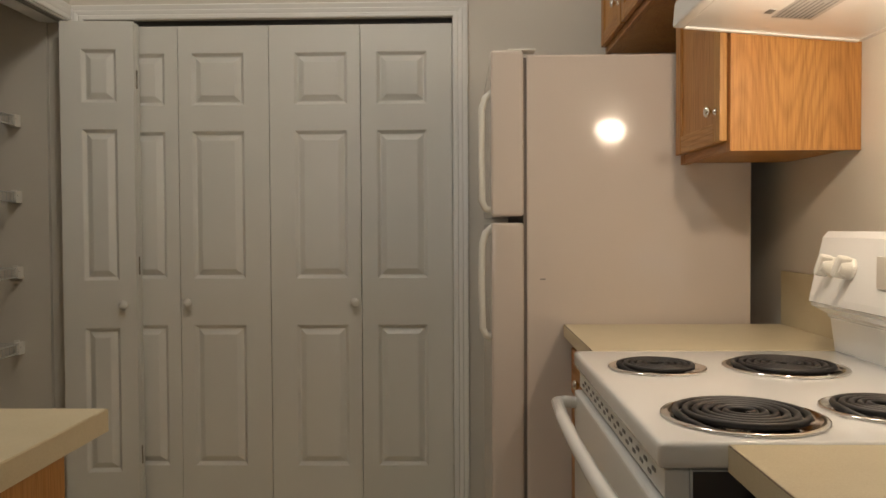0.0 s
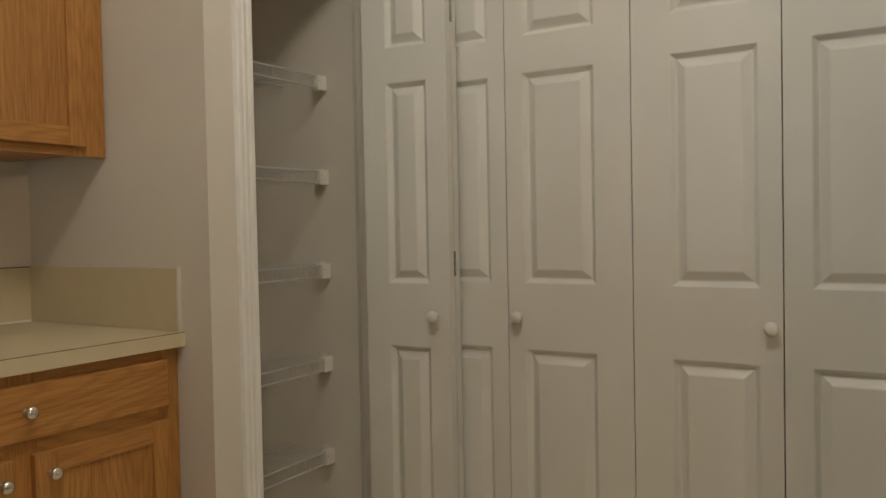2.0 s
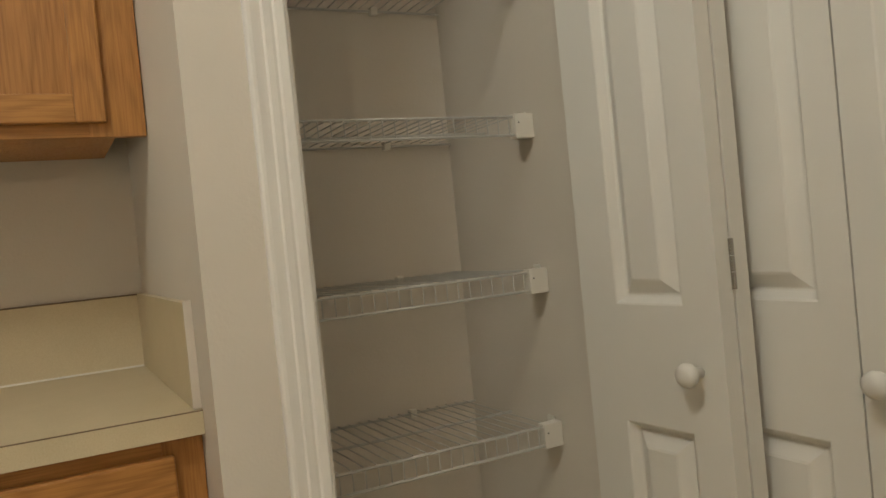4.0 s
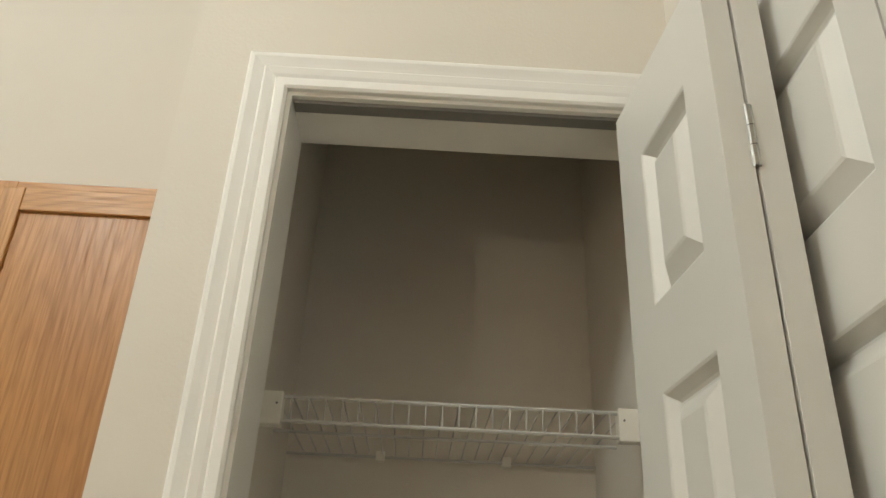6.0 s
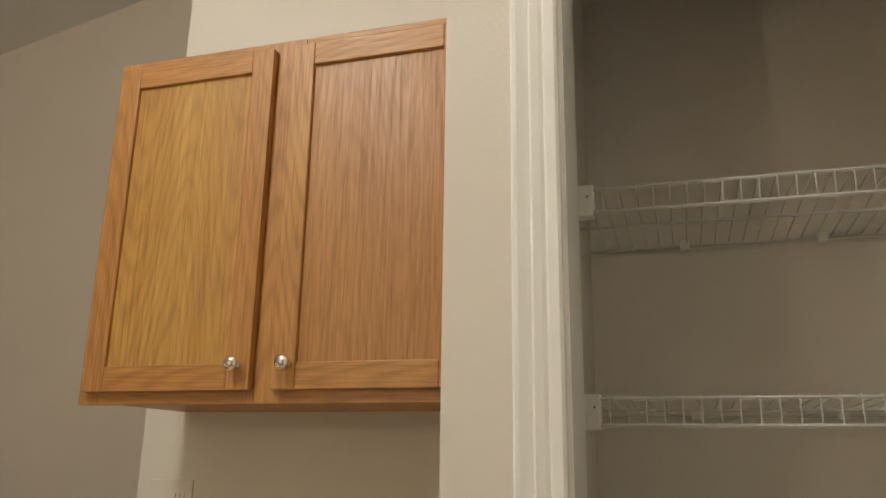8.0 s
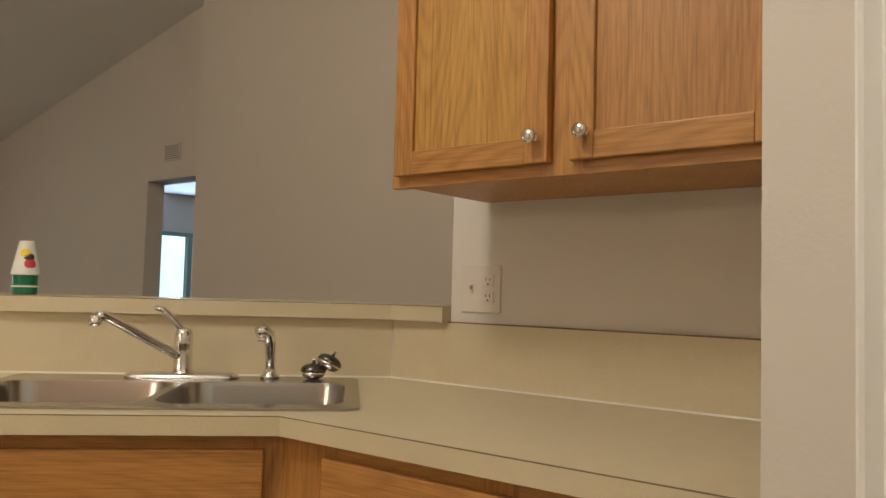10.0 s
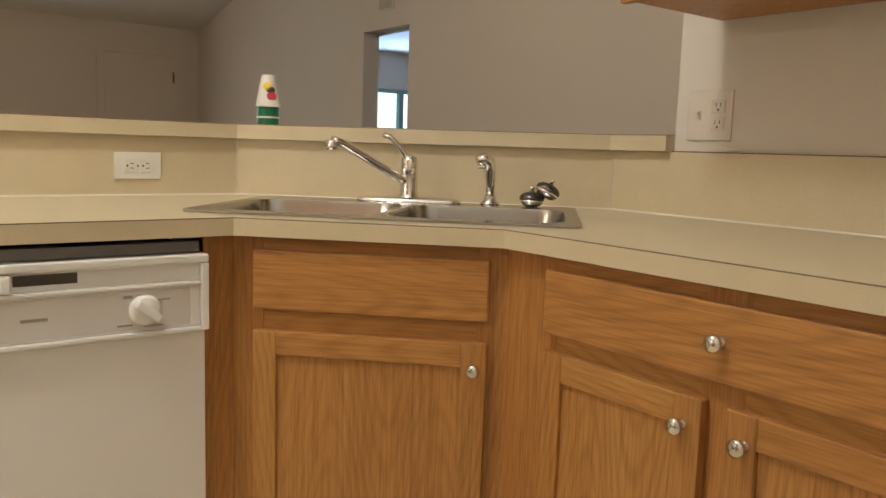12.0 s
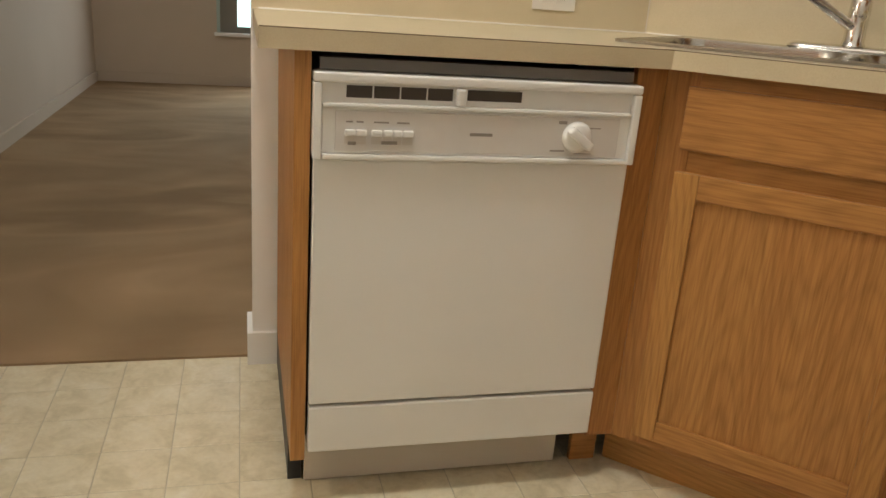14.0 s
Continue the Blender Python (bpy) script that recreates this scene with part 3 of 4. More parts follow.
# wall cabinet over the sink-side worktop
up = thing("wall_cabinet", "honey oak wall cabinet with two flat-panel doors", "cabinet", pose(-1.891, 1.32, 0, 0, 0, 90), "oak kitchen cabinets")
carcass(up, 0, 0.807, 1.372, 2.094, 0.349)
face_frame(up, ((0, 0.045), (0.362, 0.445), (0.762, 0.853)), ((0.045, 0.362, 1.364, 1.402), (0.445, 0.762, 1.364, 1.402), (0.045, 0.362, 2.05, 2.094), (0.445, 0.762, 2.05, 2.094)), 1.364, 2.094)
cab_door(up, 0.018, 0.382, 1.387, 2.071, (0.356, 1.433), panel=OAK_GOLD)
cab_door(up, 0.425, 0.789, 1.387, 2.071, (0.458, 1.433), panel=OAK_RUSSET)

# base cabinet under the worktop beside the pantry
base = thing("base_cabinet", "honey oak base cabinet with one wide drawer above two doors", "cabinet", pose(-1.636, 1.302, 0, 0, 0, 90), "oak kitchen cabinets")
carcass(base, 0.01, 0.872, 0.1, 0.886, 0.60)
part("toe_kick", slab(0.07, 0.872, 0.06, 0.075, 0.0, 0.1), OAK_H, base)
face_frame(base, ((0.0, 0.135), (0.435, 0.507), (0.814, 0.872)), ((0.135, 0.814, 0.852, 0.886), (0.135, 0.814, 0.71, 0.758), (0.135, 0.435, 0.1, 0.14), (0.507, 0.814, 0.1, 0.14)), 0.1, 0.886)
drawer_front(base, 0.119, 0.829, 0.748, 0.862, (0.474, 0.808))
cab_door(base, 0.119, 0.450, 0.125, 0.716, (0.420, 0.672))
cab_door(base, 0.490, 0.829, 0.125, 0.716, (0.522, 0.672))

# corner sink cabinet
sinkcab = thing("sink_cabinet", "oak corner sink cabinet with false drawer and one door", "cabinet", pose(-1.253, 0.916, 0, 0, 0, 135), "oak kitchen cabinets")
part("body", merged(slab(0.0, 0.546, 0.55, 0.56, 0.1, 0.70), slab(0.0, 0.546, 0.019, 0.55, 0.1, 0.112)), OAK_V, sinkcab)
part("toe_kick", slab(-0.03, 0.576, 0.06, 0.075, 0.0, 0.1), OAK_H, sinkcab)
face_frame(sinkcab, ((-0.0003, 0.062), (0.490, 0.5463)), ((0.062, 0.490, 0.855, 0.886), (0.062, 0.490, 0.69, 0.752), (0.062, 0.490, 0.1, 0.14)), 0.1, 0.886)
drawer_front(sinkcab, 0.046, 0.510, 0.742, 0.860)
cab_door(sinkcab, 0.046, 0.510, 0.125, 0.699, (0.488, 0.650))

# filler beside the dishwasher and the oak end panel of the peninsula
filler = thing("filler_strip", "narrow oak filler between dishwasher and sink cabinet", "filler", pose(-1.191, 0.916, 0, 0, 0, 180), "oak kitchen cabinets")
part("board", slab(0, 0.0622, 0, 0.019, 0.1, 0.886, 0.0008, 1), OAK_SHADE, filler)
part("toe_kick", slab(0.0, 0.060, 0.06, 0.075, 0.0, 0.1), OAK_H, filler)
endp = thing("end_panel", "oak end panel with black vinyl toe, closing the peninsula", "panel", pose(-0.588, 0.93, 0, 0, 0, 180))
part("board", slab(-0.028, 0, 0, 0.615, 0.1, 0.886, 0.0015), OAK_V, endp)
part("toe_block", slab(-0.0275, 0.0, 0.085, 0.6155, 0.0, 0.0995), BLACK_VINYL, endp, "black vinyl toe base")

# ---- worktop, upstand and bar ledge ----
MID = Vector(((PEN_IN + EDGE) / 2, (PEN + PEN + PEN_IN - EDGE) / 2, 0))
SINK = pose(MID.x, MID.y, TOP, 0, 0, 135)


def sink_xy(pts):
    return [tuple((SINK @ Vector((a, b2, 0)))[:2]) for a, b2 in pts]


BEND = (EDGE, PEN + PEN_IN - EDGE)
line = bar_line(-SPL + 0.001, PEN_END + 0.0, PY - 0.0005)
outer = [(EDGE, PY - 0.0005), BEND, (PEN_IN, PEN), (PEN_END, PEN)] + line
worktop = thing("worktop", "beige speckled laminate worktop bent round the corner sink", "worktop")
part("slab", sheet(outer, 0.889, TOP, [sink_xy(rounded(0, 0.315, 0.79, 0.47, 0.05))]), LAMINATE, worktop)
k = 0.0018
part("edge_strip", sheet([(EDGE, PY - 0.001), BEND, (PEN_IN, PEN), (PEN_END, PEN), (PEN_END, PEN + k), (PEN_IN + 0.4 * k, PEN + k), (BEND[0] + k, BEND[1] + 0.4 * k), (EDGE + k, PY - 0.001)], 0.8875, TOP - 0.0022), LAMINATE, worktop)
part("seam", sheet([(EDGE, PY - 0.001), BEND, (PEN_IN, PEN), (PEN_END, PEN), (PEN_END, PEN + k * 0.8), (PEN_IN, PEN + k * 0.8), (BEND[0] + k * 0.8, BEND[1]), (EDGE + k * 0.8, PY - 0.001)], TOP - 0.0022, TOP - 0.0003), SEAM, worktop, "dark joint along the edge")
part("end_strip", slab(PEN_END - 0.0005, PEN_END + k, BAR - SPL + 0.002, PEN + k, 0.8875, TOP - 0.0012), LAMINATE, worktop)

ups = thing("upstand", "beige laminate upstand behind the worktop", "upstand")
part("board", sheet(bar_line(0, PEN_END + 0.004, PY - 0.0005) + bar_line(-SPL + 0.0005, PEN_END + 0.004, PY - 0.0005)[::-1], TOP + 0.0005, 1.0755), LAMINATE, ups)
part("cap", merged(slab(LEFT + 0.0005, LEFT + SPL, 1.214, PY - 0.0125, 1.0755, 1.0785)), SEAM, ups, "dark top joint")
part("return_board", slab(LEFT + SPL, EDGE - 0.012, PY - 0.0125, PY - 0.0005, TOP + 0.0005, 1.079, 0.001), LAMINATE, ups)
part("return_end", slab(EDGE - 0.012, EDGE - 0.006, PY - 0.0125, PY - 0.0005, TOP + 0.0005, 1.081, 0.001), IVORY, ups)
part("caulk", tube([(*p, TOP + 0.001) for p in bar_line(0.001, PEN_END - 0.01, PY - 0.013)], 0.003, 6), PLASTIC, ups, "white sealant bead")

for p in bar_line(0.001, PEN_END - 0.01, PY - 0.013)[1:3]:
    part("corner_caulk", tube([(*p, TOP + 0.001), (*p, LEDGE - 0.002)], 0.0017, 6), IVORY, ups, "pale sealant in the corner")

ledge = thing("bar_ledge", "beige laminate bar ledge on the half wall", "ledge")
part("slab", sheet(bar_line(0.022, -0.458) + bar_line(-0.26, -0.458)[::-1], LEDGE + 0.0005, LEDGE + 0.0405), LAMINATE, ledge)
part("seam", sheet(bar_line(0.0228, -0.459) + bar_line(0.02, -0.459)[::-1], LEDGE + 0.0385, LEDGE + 0.0400), SEAM, ledge, "thin dark edge joint")
cor = thing("corbel", "small white moulded corbel under the bar ledge end", "corbel")
prof = [(0.0, 0.0), (0.0, -0.066), (0.006, -0.066), (0.009, -0.060), (0.011, -0.045), (0.016, -0.030), (0.024, -0.018), (0.030, -0.008), (0.031, 0.0)]
bm = bmesh.new()
ends = [[bm.verts.new((-0.4965 + u, y, LEDGE - 0.0005 + w)) for u, w in prof] for y in (BAR - 0.128, BAR + 0.002)]
for i in range(len(prof)):
    j = (i + 1) % len(prof)
    bm.faces.new((ends[0][i], ends[0][j], ends[1][j], ends[1][i]))
bm.faces.new(ends[0])
bm.faces.new(ends[1])
bmesh.ops.recalc_face_normals(bm, faces=bm.faces)
part("block", bm, TRIM, cor)

# ---- sink, tap and spray ----
sink = thing("sink", "double-bowl stainless steel drop-in sink", "sink", SINK)
bowls = ((-0.192, 0.275, 0.365, 0.355), (0.192, 0.275, 0.365, 0.355))
part("rim", sheet(rounded(0, 0.315, 0.81, 0.525, 0.035), 0.001, 0.006, [rounded(*bw, 0.06) for bw in bowls]), STEEL, sink)
for bw in bowls:
    bm = bmesh.new()
    rings = []
    for ins, z in ((0.0, 0.006), (0.003, -0.004), (0.010, -0.10), (0.022, -0.150), (0.055, -0.166), (0.150, -0.170)):
        loop = rounded(bw[0], bw[1], bw[2] - 2 * ins, bw[3] - 2 * ins, max(0.02, 0.06 - ins * 0.2))
        rings.append([bm.verts.new((a, b2, z)) for a, b2 in loop])
    for a, c2 in zip(rings, rings[1:]):
        for i in range(len(a)):
            bm.faces.new((a[i], a[(i + 1) % len(a)], c2[(i + 1) % len(a)], c2[i]))
    bm.faces.new(rings[-1])
    bmesh.ops.recalc_face_normals(bm, faces=bm.faces)
    bowl = part("bowl", bm, STEEL, sink, "", True)
    part("drain", lathe([(0.042, 0.0), (0.042, 0.003), (0.03, 0.004), (0.001, 0.002)], 20, "z", (bw[0], bw[1], -0.169)), CHROME, bowl)

FX, FY = -0.017, 0.535
tap = thing("kitchen_tap", "single-lever chrome tap with a long raised spout", "tap", SINK @ pose(FX, FY, 0.0065))
bm = bmesh.new()
rings = [[bm.verts.new((a, b2, z)) for a, b2 in rounded(0, 0, 0.27 - 2 * ins, 0.064 - 2 * ins, 0.031 - ins, 8)] for ins, z in ((0.0, 0.0), (0.001, 0.005), (0.006, 0.009), (0.014, 0.0115), (0.024, 0.0125))]
for a, c2 in zip(rings, rings[1:]):
    for i in range(len(a)):
        bm.faces.new((a[i], a[(i + 1) % len(a)], c2[(i + 1) % len(a)], c2[i]))
bm.faces.new(rings[0][::-1])
bm.faces.new(rings[-1])
bmesh.ops.recalc_face_normals(bm, faces=bm.faces)
part("base_plate", bm, CHROME, tap, "domed chrome base plate", True)
part("body", lathe([(0.030, 0.009), (0.026, 0.014), (0.0225, 0.022), (0.0215, 0.075), (0.0225, 0.080), (0.0215, 0.105), (0.017, 0.116), (0.002, 0.119)], 24), CHROME, tap, "", True)
sp = part("spout", tube([(0, -0.005, 0.048), (-0.03, -0.03, 0.066), (-0.145, -0.105, 0.142), (-0.158, -0.114, 0.1475), (-0.168, -0.121, 0.146)], [0.0115, 0.011, 0.0098, 0.0105, 0.0115], 14), CHROME, tap, "", True)
part("aerator", lathe([(0.0135, -0.014), (0.0145, -0.006), (0.0145, 0.004), (0.010, 0.010)], 16, "z", (-0.170, -0.122, 0.140)), CHROME, sp, "", True)
part("lever", tube([(0, 0.0, 0.105), (-0.012, -0.004, 0.122), (-0.035, -0.012, 0.150), (-0.048, -0.016, 0.162), (-0.066, -0.02, 0.166)], [0.010, 0.008, 0.0065, 0.007, 0.006], 10), CHROME, tap, "", True)
spray = thing("side_spray", "chrome pull-out side spray standing on the sink rim", "spray", SINK @ pose(0.190, 0.545, 0.0065))
part("collar", lathe([(0.024, 0), (0.024, 0.005), (0.017, 0.010), (0.014, 0.022)], 20), CHROME, spray, "", True)
part("head", tube([(0, 0, 0.015), (0, 0, 0.05), (-0.001, -0.002, 0.085), (-0.006, -0.008, 0.105), (-0.018, -0.016, 0.116), (-0.032, -0.024, 0.110)], [0.011, 0.0125, 0.015, 0.0175, 0.016, 0.012], 14), CHROME, spray, "", True)
part("trigger", slab(-0.030, -0.012, -0.030, -0.018, 0.090, 0.099, 0.003), CHROME, spray)

for sx, sy, sz, rx, ry in ((0.296, 0.540, 0.0065, 0, 0), (0.326, 0.535, 0.030, -8, 26)):
    st = thing("sink_strainer", "dark chrome sink strainer stopper resting on the sink rim", "strainer", SINK @ pose(sx, sy, sz, rx, ry, 0), "sink strainers")
    part("basket", lathe([(0.013, 0.0), (0.022, 0.003), (0.029, 0.010), (0.031, 0.017)], 20), CHROME, st, "", True)
    part("gasket", lathe([(0.031, 0.017), (0.032, 0.020), (0.029, 0.028), (0.021, 0.034), (0.010, 0.037), (0.001, 0.0375)], 20), CAP, st, "dark polished cap", True)
    part("stem", lathe([(0.005, 0.036), (0.0045, 0.043), (0.0065, 0.046), (0.0065, 0.049), (0.001, 0.051)], 12), CHROME, st, "", True)


# ---- sockets ----
def duplex(plate, cx, cz, turn=False):
    for s in (-1, 1):
        a, c2 = (s * 0.0195, 0) if turn else (0, s * 0.0195)
        w, h = (0.028, 0.034) if turn else (0.034, 0.028)
        f = part("socket_face", slab(cx + a - w / 2, cx + a + w / 2, -0.0075, -0.004, cz + c2 - h / 2, cz + c2 + h / 2, 0.0012), PLASTIC if turn else IVORY, plate)
        for u, q in ((-0.006, 0.004), (0.006, 0.004)):
            du, dv = (q, u) if turn else (u, q)
            wx, wz = (0.008, 0.002) if turn else (0.002, 0.008)
            part("slot", slab(cx + a + du - wx / 2, cx + a + du + wx / 2, -0.0079, -0.007, cz + c2 + dv - wz / 2, cz + c2 + dv + wz / 2), SLOT, f)
        du, dv = (-0.0075, 0) if turn else (0, -0.0075)
        part("slot", slab(cx + a + du - 0.0022, cx + a + du + 0.0022, -0.0079, -0.007, cz + c2 + dv - 0.0022, cz + c2 + dv + 0.0022), SLOT, f)


out = thing("wall_outlet", "white duplex outlet set sideways in the upstand", "outlet", pose(-1.186, BAR, 0.965, 0, 0, 180))
plate = part("cover_plate", slab(0, 0.116, -0.005, -0.0003, 0, 0.068, 0.002), PLASTIC, out)
duplex(plate, 0.058, 0.034, True)
part("screw", lathe([(0.003, 0.005), (0.003, 0.0058), (0.001, 0.006)], 8, "y", (0.058, 0, 0.034)), PRINT, plate)
sw = thing("wall_switch", "ivory double plate with toggle switch and duplex outlet", "switch plate", pose(LEFT, 1.248, 1.104, 0, 0, 90))
plate = part("cover_plate", slab(0, 0.116, -0.005, -0.0003, 0, 0.115, 0.002), IVORY, sw)
part("toggle", merged(slab(0.026, 0.036, -0.007, -0.004, 0.046, 0.069, 0.001), slab(0.0275, 0.0345, -0.017, -0.006, 0.058, 0.066, 0.0015)), IVORY, plate)
duplex(plate, 0.081, 0.0575)

# ---- cup on the bar ledge ----
LT = LEDGE + 0.041
cup = thing("stacked_cups", "white printed paper cup upside down on a green plastic cup", "cup", pose(-1.597, 0.325, LT, 0, 0, 10))
part("green_cup", lathe([(0.026, 0), (0.0295, 0.002), (0.0295, 0.018), (0.0312, 0.019), (0.0312, 0.026), (0.0295, 0.027), (0.0300, 0.049), (0.027, 0.0495)], 28), GREEN, cup, "green plastic cup")
part("band", lathe([(0.0308, 0.0185), (0.0318, 0.0195), (0.0318, 0.0225), (0.0308, 0.0235)], 28), PLASTIC, cup, "white stripe")
part("paper_cup", lathe([(0.0340, 0.0495), (0.0350, 0.052), (0.0340, 0.055), (0.0185, 0.134), (0.0185, 0.137), (0.002, 0.136)], 28), PLASTIC, cup, "white printed paper cup")
for nm, ang, z0, z1, w, mt in (("yellow_print", 50, 0.096, 0.116, 0.022, YELLOW), ("red_print", 76, 0.068, 0.090, 0.02, RED), ("dark_print", 72, 0.088, 0.104, 0.016, SLOT)):
    bm = bmesh.new()
    cols = []
    for i in range(7):
        a = radians(ang + (i - 3) * 9)
        col = []
        for j in range(5):
            z = z0 + (z1 - z0) * j / 4
            wob = 1 if 0 < j < 4 else 0.55
            aa = radians(ang) + (a - radians(ang)) * wob
            r = 0.0340 + (0.0185 - 0.0340) * (z - 0.055) / 0.079 + 0.0005
            col.append(bm.verts.new((r * math.cos(aa), r * math.sin(aa), z)))
        cols.append(col)
    for a, c2 in zip(cols, cols[1:]):
        for j in range(4):
            bm.faces.new((a[j], c2[j], c2[j + 1], a[j + 1]))
    part(nm, bm, mt, cup)

# ---- dishwasher ----
DW = thing("dishwasher", "white built-in dishwasher with dial and push buttons, closed", "dishwasher", pose(-0.590, 0.933, 0, 0, 0, 180))
part("tub", slab(0.012, 0.587, 0.03, 0.60, 0.10, 0.862), DARK, DW, "dark tub behind the door")
part("top_trim", slab(0.012, 0.587, 0.004, 0.03, 0.857, 0.8765), PRINT, DW, "dark grey strip above the door")
con = part("console", slab(0.014, 0.585, -0.008, 0.02, 0.712, 0.840), APPLIANCE, DW, "white moulded control console")
part("top_bar", slab(0.0, 0.599, -0.021, 0.02, 0.8385, 0.855, 0.005, 3), APPLIANCE, con)
for xx in (0.0, 0.584):
    part("end_post", slab(xx, xx + 0.015, -0.0205, 0.02, 0.7075, 0.838, 0.004, 3), APPLIANCE, con)
part("bottom_bar", slab(0.0155, 0.5835, -0.0195, 0.02, 0.7075, 0.717, 0.003), APPLIANCE, con)
part("grip_bar", slab(0.0155, 0.5835, -0.0195, 0.0, 0.797, 0.804, 0.0025), APPLIANCE, con)
part("panel", slab(0.0155, 0.5835, -0.013, 0.0, 0.7175, 0.7965, 0.001, 1), APPLIANCE, con)
part("control_plate", slab(0.038, 0.563, -0.0145, -0.0128, 0.722, 0.792, 0.0006, 1), CONSOLE_GREY, con, "pale grey printed control plate")
for i in range(4):
    part("vent_slot", slab(0.056 + i * 0.047, 0.100 + i * 0.047, -0.0092, -0.0079, 0.813, 0.8335), BROWN, con, "dark brown vent slot")
part("vent_slot", slab(0.268, 0.368, -0.0092, -0.0079, 0.815, 0.8335), BROWN, con, "dark brown vent slot")
part("latch", slab(0.246, 0.263, -0.026, -0.008, 0.806, 0.836, 0.004), APPLIANCE, con, "white door latch")
for a, w in ((0.054, 0.018), (0.073, 0.018), (0.100, 0.018), (0.121, 0.015), (0.138, 0.015), (0.155, 0.018)):
    part("button_well", slab(a, a + w, -0.0150, -0.0144, 0.735, 0.7485), PALE_BEIGE, con)
    part("push_button", slab(a, a + w, -0.0235, -0.0146, 0.7495, 0.7605, 0.0025), APPLIANCE, con)
for a, c2, z, h in ((0.056, 0.068, 0.773, 0.003), (0.074, 0.086, 0.773, 0.003), (0.104, 0.130, 0.773, 0.003), (0.144, 0.166, 0.773, 0.003), (0.060, 0.074, 0.736, 0.006), (0.118, 0.146, 0.738, 0.006),
                    (0.276, 0.318, 0.7565, 0.0055), (0.442, 0.458, 0.783, 0.006), (0.502, 0.526, 0.774, 0.002), (0.430, 0.458, 0.731, 0.003), (0.478, 0.512, 0.7265, 0.0015)):
    part("print_bar", slab(a, c2, -0.0152, -0.0146, z - h / 2, z + h / 2), PALE_PRINT, con)
dial = part("dial", lathe([(0.0285, 0.0145), (0.0285, 0.018), (0.025, 0.023), (0.021, 0.026), (0.001, 0.026)], 26, "y", (0.4795, 0, 0.7575)), APPLIANCE, con, "round white programme dial", True)
grip = part("grip", slab(-0.027, 0.027, -0.044, -0.024, -0.0085, 0.0085, 0.006, 3), APPLIANCE, dial)
grip.matrix_local = pose(0.4795, 0, 0.7575, 0, 38, 0)
part("door", slab(0.003, 0.596, -0.004, 0.03, 0.226, 0.7065, 0.004), APPLIANCE, DW, "flat white door panel")
part("access_panel", slab(0.003, 0.596, -0.004, 0.03, 0.120, 0.219, 0.004), APPLIANCE, DW)
part("toe_plate", slab(0.003, 0.56, 0.075, 0.085, 0.004, 0.112), IVORY, DW)
for xx in (0.03, 0.56):
    part("foot", lathe([(0.014, 0.0), (0.014, 0.006), (0.006, 0.008), (0.006, 0.10)], 10, "z", (xx, 0.12, 0.0)), DARK, DW)

# ---- refrigerator ----
FR = thing("refrigerator", "cream-white top-freezer refrigerator with textured side", "refrigerator", pose(0.142, 2.785, 0, 0, 0, -90))
part("body", slab(0.0, 0.766, 0.103, 0.748, 0.03, 1.701, 0.006), FRIDGE, FR, "textured cream steel case")
part("gasket", slab(0.012, 0.756, 0.094, 0.104, 0.07, 1.695), SEAL, FR, "brownish grey door seal")
part("scuff_mark", slab(0.766, 0.7665, 0.141, 0.157, 1.0515, 1.0555), PALE_PRINT, FR, "small grey scuff on the side")
fd = part("freezer_door", slab(0.0, 0.766, 0.0, 0.095, 1.236, 1.716, 0.012, 3), FRIDGE, FR)
rd = part("fridge_door", slab(0.0, 0.766, 0.0, 0.095, 0.075, 1.218, 0.012, 3), FRIDGE, FR)
for d, za, zb in ((fd, 1.252, 1.600), (rd, 0.880, 1.206)):
    mid = [(0.735, 0.006, za), (0.735, -0.016, za + 0.008), (0.735, -0.026, za + 0.03), (0.735, -0.028, (za + zb) / 2), (0.735, -0.026, zb - 0.05), (0.735, -0.016, zb - 0.018), (0.735, 0.006, zb)]
    part("handle", tube(mid, 0.0105, 10), PLASTIC, d, "white bowed plastic handle", True)
part("top_hinge", slab(0.70, 0.755, 0.05, 0.13, 1.7165, 1.722, 0.002), PLASTIC, FR)
for xx in (0.05, 0.71):
    for yy in (0.16, 0.68):
        part("foot", lathe([(0.02, 0.0), (0.02, 0.012), (0.012, 0.014), (0.012, 0.032)], 10, "z", (xx, yy, 0)), DARK, FR)

# ---- range ----
RG = thing("kitchen_range", "white electric range with four black coil burners", "range", pose(0.308, 1.518, 0, 0, 0, -90))
part("body", slab(0.004, 0.758, 0.045, 0.635, 0.06, 0.886), ENAMEL, RG)
top = part("cooktop", slab(0.0, 0.762, 0.0, 0.62, 0.888, 0.924, 0.010, 3), ENAMEL, RG, "glossy white enamel cooktop", True)
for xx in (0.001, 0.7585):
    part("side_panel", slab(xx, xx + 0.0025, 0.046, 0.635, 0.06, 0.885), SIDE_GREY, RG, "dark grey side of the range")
vent = part("vent_trim", slab(0.012, 0.75, 0.012, 0.045, 0.845, 0.884, 0.003), APPLIANCE, RG)
for i in range(26):
    part("vent_slot", slab(0.06 + i * 0.025, 0.078 + i * 0.025, 0.0105, 0.0125, 0.856 + 0.010 * (i % 2), 0.861 + 0.010 * (i % 2)), PRINT, vent)
od = part("oven_door", slab(0.006, 0.756, 0.0, 0.044, 0.20, 0.838, 0.008, 3), ENAMEL, RG)
part("oven_window", slab(0.16, 0.60, -0.0015, 0.003, 0.36, 0.62, 0.002), DARK, od, "dark glass window")
